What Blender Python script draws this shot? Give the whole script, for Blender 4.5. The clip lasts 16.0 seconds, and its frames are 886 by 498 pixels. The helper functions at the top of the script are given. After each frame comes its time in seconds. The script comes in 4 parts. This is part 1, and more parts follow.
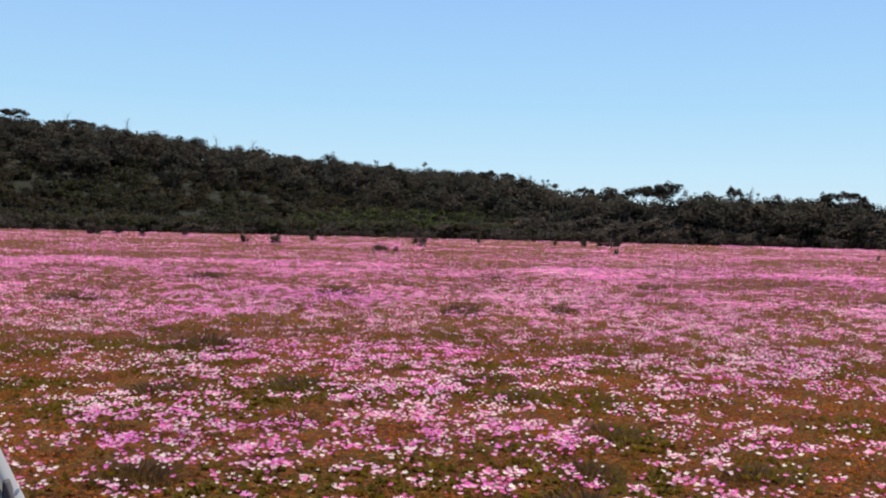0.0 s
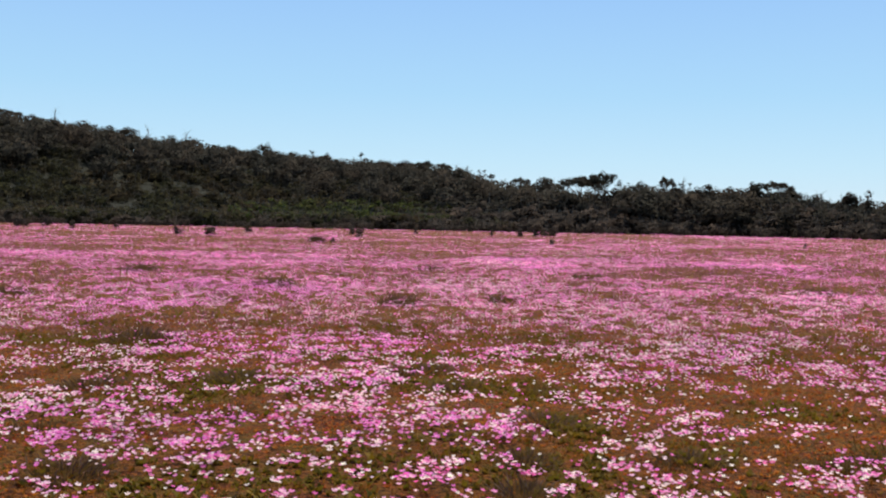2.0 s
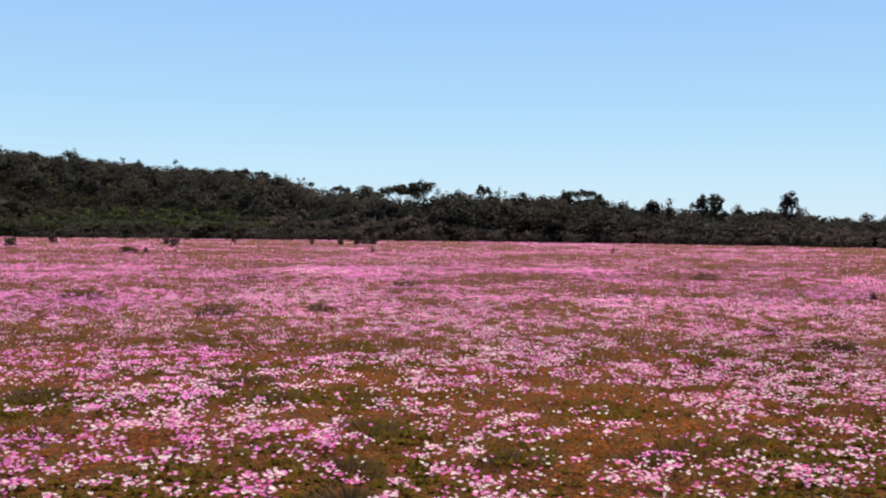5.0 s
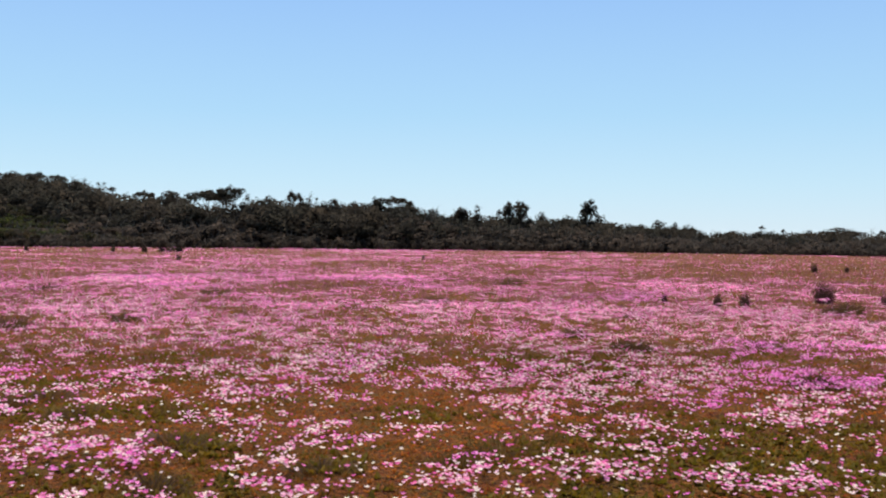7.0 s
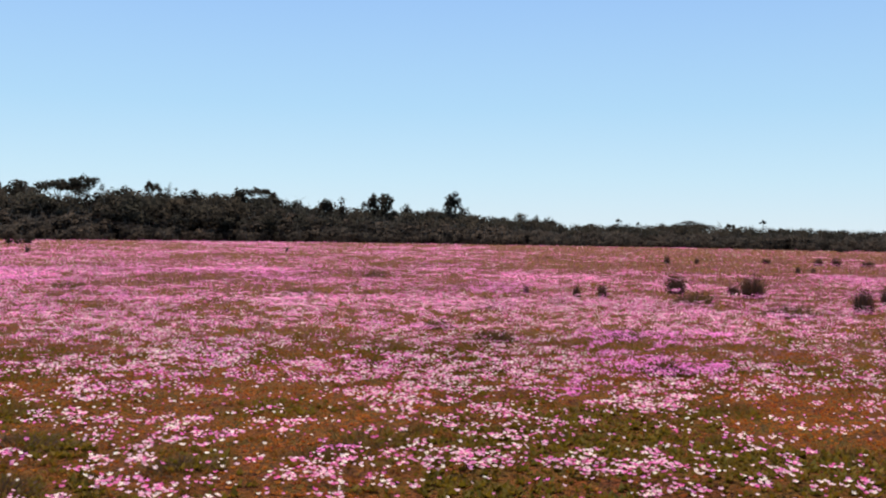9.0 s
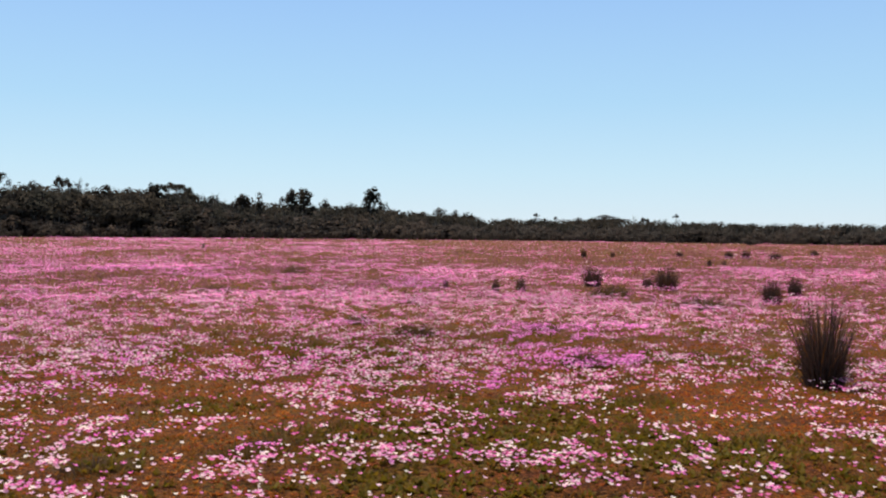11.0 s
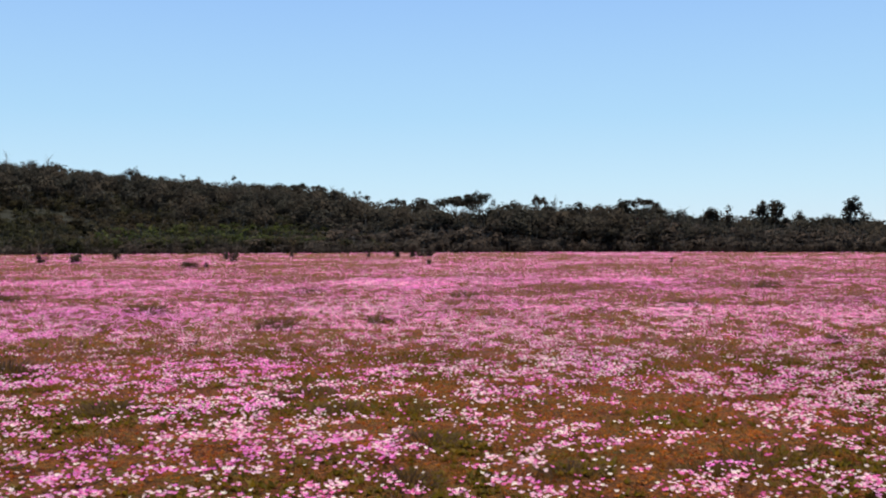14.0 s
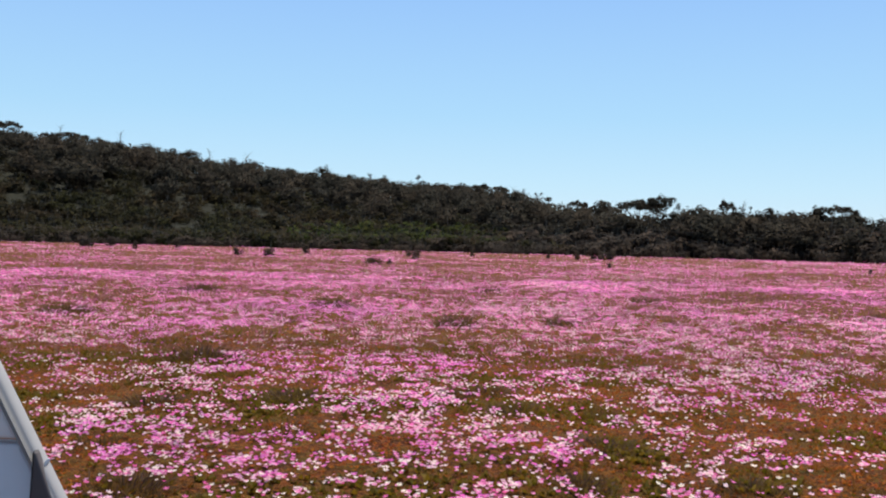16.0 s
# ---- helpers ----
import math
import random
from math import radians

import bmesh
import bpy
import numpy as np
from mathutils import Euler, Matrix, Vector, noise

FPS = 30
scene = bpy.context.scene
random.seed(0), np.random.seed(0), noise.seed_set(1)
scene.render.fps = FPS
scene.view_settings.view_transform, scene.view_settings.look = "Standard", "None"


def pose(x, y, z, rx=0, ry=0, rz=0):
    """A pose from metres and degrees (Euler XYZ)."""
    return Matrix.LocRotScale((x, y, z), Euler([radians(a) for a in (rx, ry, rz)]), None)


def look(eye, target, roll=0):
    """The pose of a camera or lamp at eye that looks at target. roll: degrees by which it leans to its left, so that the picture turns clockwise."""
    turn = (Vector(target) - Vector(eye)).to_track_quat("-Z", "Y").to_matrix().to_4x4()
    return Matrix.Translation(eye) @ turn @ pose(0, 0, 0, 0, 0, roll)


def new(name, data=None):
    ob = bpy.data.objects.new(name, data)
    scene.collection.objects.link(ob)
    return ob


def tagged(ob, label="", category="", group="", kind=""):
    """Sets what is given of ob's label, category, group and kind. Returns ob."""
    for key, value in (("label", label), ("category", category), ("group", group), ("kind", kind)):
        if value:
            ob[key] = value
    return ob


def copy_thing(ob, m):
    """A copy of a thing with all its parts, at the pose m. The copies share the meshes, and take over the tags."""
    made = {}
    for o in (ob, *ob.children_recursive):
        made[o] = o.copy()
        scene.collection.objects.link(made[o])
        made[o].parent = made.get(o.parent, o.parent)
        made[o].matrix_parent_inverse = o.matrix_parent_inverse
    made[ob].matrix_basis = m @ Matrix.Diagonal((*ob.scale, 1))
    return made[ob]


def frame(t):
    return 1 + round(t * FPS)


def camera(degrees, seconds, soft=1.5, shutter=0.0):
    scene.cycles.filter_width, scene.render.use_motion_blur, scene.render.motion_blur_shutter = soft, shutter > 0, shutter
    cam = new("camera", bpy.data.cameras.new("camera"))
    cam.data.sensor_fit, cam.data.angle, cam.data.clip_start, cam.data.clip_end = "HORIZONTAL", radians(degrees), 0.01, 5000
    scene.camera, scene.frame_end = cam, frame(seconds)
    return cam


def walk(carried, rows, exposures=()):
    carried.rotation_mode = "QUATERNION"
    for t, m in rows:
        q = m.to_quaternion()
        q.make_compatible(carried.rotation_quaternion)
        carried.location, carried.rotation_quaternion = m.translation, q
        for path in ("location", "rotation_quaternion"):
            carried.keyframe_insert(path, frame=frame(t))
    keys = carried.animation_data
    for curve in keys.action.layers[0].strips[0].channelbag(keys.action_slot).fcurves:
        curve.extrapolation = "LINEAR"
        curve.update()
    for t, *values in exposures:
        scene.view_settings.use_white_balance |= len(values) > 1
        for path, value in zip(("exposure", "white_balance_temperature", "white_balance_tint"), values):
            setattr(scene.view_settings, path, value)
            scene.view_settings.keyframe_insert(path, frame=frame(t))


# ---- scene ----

# ======== camera ========
EYE = 1.6
cam = camera(48.5, 16.0, soft=2.05)
# seconds, yaw, pitch, roll
PAN_A = [
    (0.0, 0.00, -1.02, -1.42), (0.5, 0.01, -1.09, -1.35), (1.0, -0.90, -1.12, -1.39), (1.5, -2.14, -1.37, -1.28),
    (2.0, -3.67, -1.49, -1.15), (2.5, -5.85, -0.78, -0.77), (3.0, -7.05, -0.81, -0.80), (3.2, -7.42, -0.76, -0.92),
    (5.3, -16.16, -1.04, -0.88), (5.5, -17.60, -1.30, -1.05), (6.0, -19.94, -1.19, -0.63), (6.5, -23.46, -1.08, -0.51),
    (7.0, -25.05, -0.34, -0.58), (7.5, -26.94, -0.47, -0.56), (8.0, -28.49, -0.22, -0.50), (8.5, -30.56, -0.29, -0.53),
]
PAN_B = [
    (9.0, -32.91, -0.72, -0.68), (9.2, -34.12, -0.62, -0.74), (9.7, -36.80, -0.66, -0.75), (10.25, -38.60, -0.78, -0.60),
    (10.8, -38.20, -0.92, -0.42), (11.3, -35.96, -1.02, -0.45), (11.5, -34.46, -1.22, -0.42), (12.0, -29.06, -2.50, -0.26),
    (12.5, -23.32, -2.49, 0.12), (13.0, -18.76, -1.97, 0.45), (13.5, -13.04, -0.22, 0.85), (14.0, -10.84, -0.20, 0.15),
    (14.5, -6.43, -0.77, -0.54), (15.0, -2.79, -0.56, -0.80), (15.5, -0.70, -0.85, -1.02), (16.0, -0.39, -0.25, -1.49),
]
# seconds, stops, kelvin, tint
EXPOSURES = [(0.0, 0.55, 6700, 10), (6.5, 0.57, 6800, 11), (9.0, 0.57, 6930, 12), (12.5, 0.56, 6930, 12), (14.5, 0.57, 6760, 11), (16.0, 0.58, 6680, 10)]


def sway(t):
    """The small shift of the hand that holds the camera, in metres."""
    k = min(max((t - 9.0) / 5.5, 0.0), 1.0)
    k = k * k * (3 - 2 * k)
    return -0.0087 * k, 0.0, -0.0100 * k


walk(cam, [(t, pose(sway(t)[0], sway(t)[1], EYE + sway(t)[2], 90 + pitch, roll, yaw)) for t, yaw, pitch, roll in PAN_A + PAN_B], EXPOSURES)

# ======== light ========
SUN_AZ, SUN_EL = 12.0, 62.0
world = bpy.data.worlds.new("clear_sky")
scene.world = world
world.use_nodes = True
wn = world.node_tree.nodes
sky = wn.new("ShaderNodeTexSky")
sky.sky_type, sky.sun_disc = "NISHITA", False
sky.sun_elevation, sky.sun_rotation = radians(SUN_EL), radians(SUN_AZ)
sky.air_density, sky.dust_density, sky.ozone_density = 1.0, 0.0, 8.0
wn["Background"].inputs["Strength"].default_value = 0.098
# thin haze, paler and denser towards the horizon
SKY_HAZE = [(0.0, (0.450, 0.565, 0.665)), (0.06, (0.370, 0.545, 0.675)), (0.13, (0.285, 0.485, 0.670)), (0.25, (0.215, 0.390, 0.670)), (0.55, (0.275, 0.402, 0.585))]
wl = world.node_tree.links
up = wn.new("ShaderNodeSeparateXYZ")
wl.new(wn.new("ShaderNodeTexCoord").outputs["Generated"], up.inputs[0])
tone = wn.new("ShaderNodeValToRGB")
depth_of_haze = wn.new("ShaderNodeValToRGB")
for r, stops in ((tone, SKY_HAZE), (depth_of_haze, [(0.0, (0.9,) * 3), (0.28, (0.85,) * 3), (0.55, (0.42,) * 3)])):
    while len(r.color_ramp.elements) < len(stops):
        r.color_ramp.elements.new(0.5)
    for el, (at, c) in zip(r.color_ramp.elements, stops):
        el.position, el.color = at, (*c, 1)
    wl.new(up.outputs["Z"], r.inputs[0])
bright = wn.new("ShaderNodeVectorMath")
bright.operation = "SCALE"
bright.inputs["Scale"].default_value = 10.0
wl.new(tone.outputs[0], bright.inputs[0])
haze = wn.new("ShaderNodeMix")
haze.data_type = "RGBA"
wl.new(depth_of_haze.outputs[0], haze.inputs[0])
wl.new(sky.outputs[0], haze.inputs[6])
wl.new(bright.outputs[0], haze.inputs[7])
wl.new(haze.outputs[2], wn["Background"].inputs["Color"])
sun = new("sun", bpy.data.lights.new("sun", "SUN"))
sun.data.energy, sun.data.angle, sun.data.color = 5.0, radians(0.53), (1.0, 0.95, 0.87)
sun.matrix_world = look((math.sin(radians(SUN_AZ)) * math.cos(radians(SUN_EL)) * 100, math.cos(radians(SUN_AZ)) * math.cos(radians(SUN_EL)) * 100, math.sin(radians(SUN_EL)) * 100), (0, 0, 0))


# ======== materials ========
def nodes_of(name):
    m = bpy.data.materials.new(name)
    m.use_nodes = True
    return m, m.node_tree.nodes, m.node_tree.links


def ramp(n, links, source, stops):
    r = n.new("ShaderNodeValToRGB")
    e = r.color_ramp.elements
    while len(e) < len(stops):
        e.new(0.5)
    for el, (p, c) in zip(e, stops):
        el.position, el.color = p, (*c, 1)
    links.new(source, r.inputs[0])
    return r.outputs[0]


def noise_tex(n, links, scale, detail=4.0, vector=None, rough=0.55):
    t = n.new("ShaderNodeTexNoise")
    t.inputs["Scale"].default_value, t.inputs["Detail"].default_value, t.inputs["Roughness"].default_value = scale, detail, rough
    if vector is not None:
        links.new(vector, t.inputs["Vector"])
    return t.outputs["Fac"]


def mix_col(n, links, fac, a, b, mode="MIX"):
    x = n.new("ShaderNodeMix")
    x.data_type, x.blend_type = "RGBA", mode
    for sock, v in ((x.inputs[0], fac), (x.inputs[6], a), (x.inputs[7], b)):
        if isinstance(v, (int, float)):
            sock.default_value = v
        elif isinstance(v, tuple):
            sock.default_value = (*v, 1)
        else:
            links.new(v, sock)
    return x.outputs[2]


def leafy(name, colours, scale=0.15, translucent=0.35, rough=0.75, blotch=(0.75, 1.2), gloss=0.15):
    """Petals and leaves: a colour for each piece, broad tonal drift over metres, some light through the blade."""
    m, n, links = nodes_of(name)
    geo = n.new("ShaderNodeNewGeometry")
    stops = [(i / max(1, len(colours) - 1), c) for i, c in enumerate(colours)]
    col = ramp(n, links, geo.outputs["Random Per Island"], stops)
    drift = ramp(n, links, noise_tex(n, links, scale, 3, geo.outputs["Position"]), [(0.3, (blotch[0],) * 3), (0.7, (blotch[1],) * 3)])
    col = mix_col(n, links, 1.0, col, drift, "MULTIPLY")
    p = n["Principled BSDF"]
    p.inputs["Roughness"].default_value = rough
    p.inputs["Specular IOR Level"].default_value = gloss
    links.new(col, p.inputs["Base Color"])
    tr = n.new("ShaderNodeBsdfTranslucent")
    links.new(col, tr.inputs["Color"])
    mx = n.new("ShaderNodeMixShader")
    mx.inputs[0].default_value = translucent
    links.new(p.outputs[0], mx.inputs[1])
    links.new(tr.outputs[0], mx.inputs[2])
    links.new(mx.outputs[0], n["Material Output"].inputs["Surface"])
    return m


def woodland(name, cool, warm, patch=0.10, translucent=0.65):
    """Leaves of the woods: whole crowns drift between a cool and a warm hue, with finer mottling inside each crown."""
    m, n, links = nodes_of(name)
    geo = n.new("ShaderNodeNewGeometry")
    where = geo.outputs["Position"]
    each = geo.outputs["Random Per Island"]
    shade = lambda c: [(0.0, tuple(0.90 * v for v in c)), (0.5, c), (1.0, tuple(1.08 * v for v in c))]
    pick = ramp(n, links, noise_tex(n, links, patch, 2, where), [(0.40, (0, 0, 0)), (0.60, (1, 1, 1))])
    col = mix_col(n, links, pick, ramp(n, links, each, shade(cool)), ramp(n, links, each, shade(warm)))
    broad = ramp(n, links, noise_tex(n, links, patch * 2.2, 2, where), [(0.3, (0.72,) * 3), (0.7, (1.28,) * 3)])
    col = mix_col(n, links, 1.0, col, broad, "MULTIPLY")
    p = n["Principled BSDF"]
    p.inputs["Roughness"].default_value = 0.8
    p.inputs["Specular IOR Level"].default_value = 0.04
    links.new(col, p.inputs["Base Color"])
    tr = n.new("ShaderNodeBsdfTranslucent")
    links.new(col, tr.inputs["Color"])
    mx = n.new("ShaderNodeMixShader")
    mx.inputs[0].default_value = translucent
    links.new(p.outputs[0], mx.inputs[1])
    links.new(tr.outputs[0], mx.inputs[2])
    links.new(mx.outputs[0], n["Material Output"].inputs["Surface"])
    return m


def bark(name, dark, light):
    m, n, links = nodes_of(name)
    geo = n.new("ShaderNodeNewGeometry")
    col = ramp(n, links, noise_tex(n, links, 1.7, 5, geo.outputs["Position"]), [(0.3, dark), (0.7, light)])
    p = n["Principled BSDF"]
    links.new(col, p.inputs["Base Color"])
    p.inputs["Roughness"].default_value = 0.85
    b = n.new("ShaderNodeBump")
    b.inputs["Distance"].default_value = 0.03
    links.new(noise_tex(n, links, 14, 4, geo.outputs["Position"]), b.inputs["Height"])
    links.new(b.outputs[0], p.inputs["Normal"])
    return m


def ground_material():
    m, n, links = nodes_of("field_soil_and_moss")
    geo = n.new("ShaderNodeNewGeometry")
    pos = geo.outputs["Position"]
    broad = noise_tex(n, links, 1.2, 5, pos, 0.65)
    mid = noise_tex(n, links, 3.4, 5, pos, 0.6)
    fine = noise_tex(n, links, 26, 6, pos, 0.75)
    moss = ramp(n, links, mid, [(0.30, (0.075, 0.054, 0.006)), (0.44, (0.128, 0.062, 0.007)), (0.58, (0.175, 0.058, 0.008)), (0.72, (0.210, 0.042, 0.008))])
    rust = ramp(n, links, fine, [(0.3, (0.075, 0.024, 0.008)), (0.7, (0.190, 0.050, 0.011))])
    pick = ramp(n, links, broad, [(0.47, (0, 0, 0)), (0.62, (1, 1, 1))])
    col = mix_col(n, links, pick, moss, rust)
    # dark gaps between plants are painted in: this noise also drives the bump
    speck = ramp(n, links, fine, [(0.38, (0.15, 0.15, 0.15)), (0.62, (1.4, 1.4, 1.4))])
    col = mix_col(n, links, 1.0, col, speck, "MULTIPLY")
    p = n["Principled BSDF"]
    links.new(col, p.inputs["Base Color"])
    p.inputs["Roughness"].default_value = 0.95
    p.inputs["Specular IOR Level"].default_value = 0.1
    b = n.new("ShaderNodeBump")
    b.inputs["Distance"].default_value = 0.06
    links.new(fine, b.inputs["Height"])
    links.new(b.outputs[0], p.inputs["Normal"])
    return m


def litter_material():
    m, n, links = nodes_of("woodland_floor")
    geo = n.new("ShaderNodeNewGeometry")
    # near-black colour stands in for shade where sun reaches between the crowns
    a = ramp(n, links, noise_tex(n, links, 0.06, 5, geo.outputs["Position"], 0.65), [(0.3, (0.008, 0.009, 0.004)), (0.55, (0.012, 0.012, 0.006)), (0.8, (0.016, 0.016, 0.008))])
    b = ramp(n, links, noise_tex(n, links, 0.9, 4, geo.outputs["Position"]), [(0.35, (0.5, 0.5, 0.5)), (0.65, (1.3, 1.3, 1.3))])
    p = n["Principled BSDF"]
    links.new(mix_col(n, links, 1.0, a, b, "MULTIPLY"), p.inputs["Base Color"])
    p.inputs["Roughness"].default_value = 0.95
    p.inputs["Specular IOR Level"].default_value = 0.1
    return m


M_GROUND = ground_material()
M_LITTER = litter_material()
M_WHITE = leafy("pale_pink_petal", [(0.815, 0.360, 0.600), (0.880, 0.500, 0.680), (0.930, 0.720, 0.730), (0.970, 0.880, 0.740), (0.860, 0.450, 0.640)], translucent=0.45)
M_PINK = leafy("pink_petal", [(0.710, 0.085, 0.320), (0.810, 0.150, 0.430), (0.880, 0.300, 0.570), (0.810, 0.180, 0.480)], translucent=0.45)
M_MAG = leafy("magenta_petal", [(0.860, 0.130, 0.590), (0.930, 0.220, 0.690), (0.970, 0.400, 0.790), (0.890, 0.170, 0.640)], translucent=0.55)
M_EYE = leafy("flower_eye", [(0.60, 0.50, 0.15), (0.70, 0.62, 0.35)], translucent=0.1)
M_GREEN = leafy("green_leaf", [(0.080, 0.066, 0.006), (0.125, 0.088, 0.008), (0.175, 0.104, 0.010), (0.112, 0.066, 0.008)], translucent=0.35)
M_OLIVE = leafy("olive_blade", [(0.140, 0.050, 0.008), (0.192, 0.072, 0.010), (0.250, 0.102, 0.016), (0.166, 0.052, 0.009)], translucent=0.35)
M_RUST = leafy("rust_leaf", [(0.250, 0.030, 0.005), (0.320, 0.074, 0.008), (0.380, 0.140, 0.012), (0.300, 0.074, 0.008), (0.220, 0.026, 0.006)], translucent=0.35)
M_DRY = leafy("dry_reddish_grass", [(0.176, 0.066, 0.058), (0.227, 0.092, 0.080), (0.269, 0.118, 0.102), (0.202, 0.078, 0.069)], translucent=0.35)
M_CLUMP = leafy("clump_grass", [(0.094, 0.054, 0.018), (0.130, 0.076, 0.026), (0.175, 0.100, 0.038), (0.108, 0.066, 0.022)], translucent=0.3, gloss=0.02)
M_RUSH = leafy("dark_rush_stem", [(0.060, 0.036, 0.030), (0.088, 0.053, 0.044), (0.120, 0.074, 0.056), (0.070, 0.044, 0.034)], translucent=0.15, gloss=0.03)
M_BUSH = woodland("dark_shrub_leaf", (0.053, 0.044, 0.037), (0.061, 0.046, 0.037), 0.12)
M_CROWN = woodland("gum_tree_leaf", (0.035, 0.034, 0.028), (0.042, 0.034, 0.026), 0.09)
M_SCRUB = woodland("scrub_leaf", (0.027, 0.027, 0.013), (0.037, 0.028, 0.017), 0.07)
M_LIME = woodland("bright_scrub_leaf", (0.042, 0.058, 0.014), (0.048, 0.050, 0.018), 0.2)
M_BARK = bark("grey_bark", (0.05, 0.04, 0.03), (0.18, 0.15, 0.12))


# ======== mesh tools ========
def lattice(seed):
    return np.random.default_rng(seed).random((256, 256))


LATTICE = [lattice(s) for s in range(8)]


def vnoise(x, y, size, k=0):
    """Smooth value noise of about 0 to 1, with blobs of that size in metres."""
    u, v = np.asarray(x) / size + 31.7, np.asarray(y) / size + 57.3
    i, j = np.floor(u).astype(int), np.floor(v).astype(int)
    a, b = u - i, v - j
    a, b = a * a * (3 - 2 * a), b * b * (3 - 2 * b)
    g = LATTICE[k]
    q = lambda p, r: g[p % 256, r % 256]
    return (q(i, j) * (1 - a) + q(i + 1, j) * a) * (1 - b) + (q(i, j + 1) * (1 - a) + q(i + 1, j + 1) * a) * b


def mesh_from(name, verts, faces, material, smooth=False, normals=None):
    """A mesh from arrays: verts (n, 3), faces (m, k)."""
    verts, faces = np.ascontiguousarray(verts, np.float32), np.ascontiguousarray(faces, np.int32)
    me = bpy.data.meshes.new(name)
    me.vertices.add(len(verts))
    me.vertices.foreach_set("co", verts.ravel())
    m, k = faces.shape
    me.loops.add(m * k)
    me.loops.foreach_set("vertex_index", faces.ravel())
    me.polygons.add(m)
    me.polygons.foreach_set("loop_start", np.arange(0, m * k, k, dtype=np.int32))
    me.update(calc_edges=True)
    me.materials.append(material)
    if smooth or normals is not None:
        me.shade_smooth()
    if normals is not None:
        me.normals_split_custom_set_from_vertices(normals)
    return me


def scatter(tv, tf, pos, size, yaw, tilt, lean):
    """Copies of a template (tv, tf): turned by yaw, then tilted by tilt towards the heading lean, then scaled and moved."""
    n, k = len(pos), len(tv)
    c, s = np.cos(yaw)[:, None], np.sin(yaw)[:, None]
    x, y, z = tv[:, 0][None] * c - tv[:, 1][None] * s, tv[:, 0][None] * s + tv[:, 1][None] * c, np.repeat(tv[:, 2][None], n, 0)
    cl, sl, ct, st = np.cos(lean)[:, None], np.sin(lean)[:, None], np.cos(tilt)[:, None], np.sin(tilt)[:, None]
    u, v = x * cl + y * sl, -x * sl + y * cl
    u, z = u * ct + z * st, -u * st + z * ct
    x, y = u * cl - v * sl, u * sl + v * cl
    size = np.asarray(size)
    size = size if size.ndim == 2 else size[:, None]
    sx, sz = size[:, :1], size[:, -1:]
    out = np.stack([x * sx, y * sx, z * sz], 2) + pos[:, None, :]
    faces = tf[None] + (np.arange(n) * k)[:, None, None]
    return out.reshape(-1, 3), faces.reshape(-1, tf.shape[1])


def join_arrays(parts):
    vs, fs, off = [], [], 0
    for v, f in parts:
        vs.append(v)
        fs.append(f + off)
        off += len(v)
    return np.concatenate(vs), np.concatenate(fs)


def part(name, me, parent, label=""):
    ob = new(name, me)
    ob.parent = parent
    if label:
        tagged(ob, label)
    return ob


# ======== lie of the land ========
SKY_AZ = [-40, -24, -20, -17, -12, -9, -3.5, 0, 3, 5, 6.5, 10, 11, 13.4, 14, 18, 23, 25, 33, 36, 40, 46, 56, 80]
SKY_EL = [6.4, 5.65, 5.5, 5.15, 4.55, 4.2, 3.9, 3.75, 3.5, 3.32, 2.72, 2.42, 2.22, 2.24, 2.50, 2.36, 2.30, 1.76, 1.55, 1.22, 0.85, 0.85, 0.6, 0.6]


def edge_at(az):
    """Distance at which the meadow ends and the scrub begins."""
    return np.interp(az, [-24, -6, 0, 12, 24, 33, 45, 52, 60], [207, 205, 203, 214, 218, 204, 192, 172, 162])


def sky_el(az):
    return np.interp(az, SKY_AZ, SKY_EL)


def ridge_d(az):
    return np.interp(az, [-10, 5, 12, 40], [400, 335, 250, 262])


def tree_h(az):
    return np.interp(az, [-10, 12, 24, 34, 42], [8.0, 8.0, 7.0, 5.6, 4.4])


def land(x, y):
    """Height of the ground."""
    r, az = np.hypot(x, y), np.degrees(np.arctan2(x, y))
    d = ridge_d(az)
    top = np.maximum(0.0, EYE + d * np.tan(np.radians(sky_el(az))) - tree_h(az)) * np.clip((110 - np.abs(az)) / 50, 0, 1)
    k = np.clip((r - edge_at(az) - 6) / (d - edge_at(az) - 6), 0, 1)
    k = k * k * (3 - 2 * k) * (1 - 0.5 * np.clip((r - d) / 500, 0, 1))
    bumps = (vnoise(x, y, 1.6, 1) - 0.5) * 0.05 + (vnoise(x, y, 0.5, 2) - 0.5) * 0.03
    return top * k + bumps * np.clip(1.3 - r / 60, 0, 1)


def build_ground():
    rings = np.concatenate([[0.0], np.geomspace(1.0, 60, 120), np.geomspace(61, 600, 90), np.geomspace(650, 4500, 14)])
    seg = 360
    a = np.arange(seg) * 2 * np.pi / seg
    x, y = rings[:, None] * np.sin(a)[None], rings[:, None] * np.cos(a)[None]
    v = np.stack([x, y, land(x, y)], 2).reshape(-1, 3)
    i, j = np.meshgrid(np.arange(0, len(rings) - 1), np.arange(seg), indexing="ij")
    j2 = (j + 1) % seg
    f = np.stack([i * seg + j, i * seg + j2, (i + 1) * seg + j2, (i + 1) * seg + j], 2).reshape(-1, 4)
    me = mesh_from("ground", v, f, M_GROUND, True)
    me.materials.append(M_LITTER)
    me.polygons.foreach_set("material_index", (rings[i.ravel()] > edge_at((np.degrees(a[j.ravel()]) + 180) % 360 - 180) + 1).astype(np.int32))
    ob = new("ground", me)
    return tagged(ob, "flat meadow soil with moss, rust-red leaves and a wooded rise", "ground", kind="structure")


build_ground()

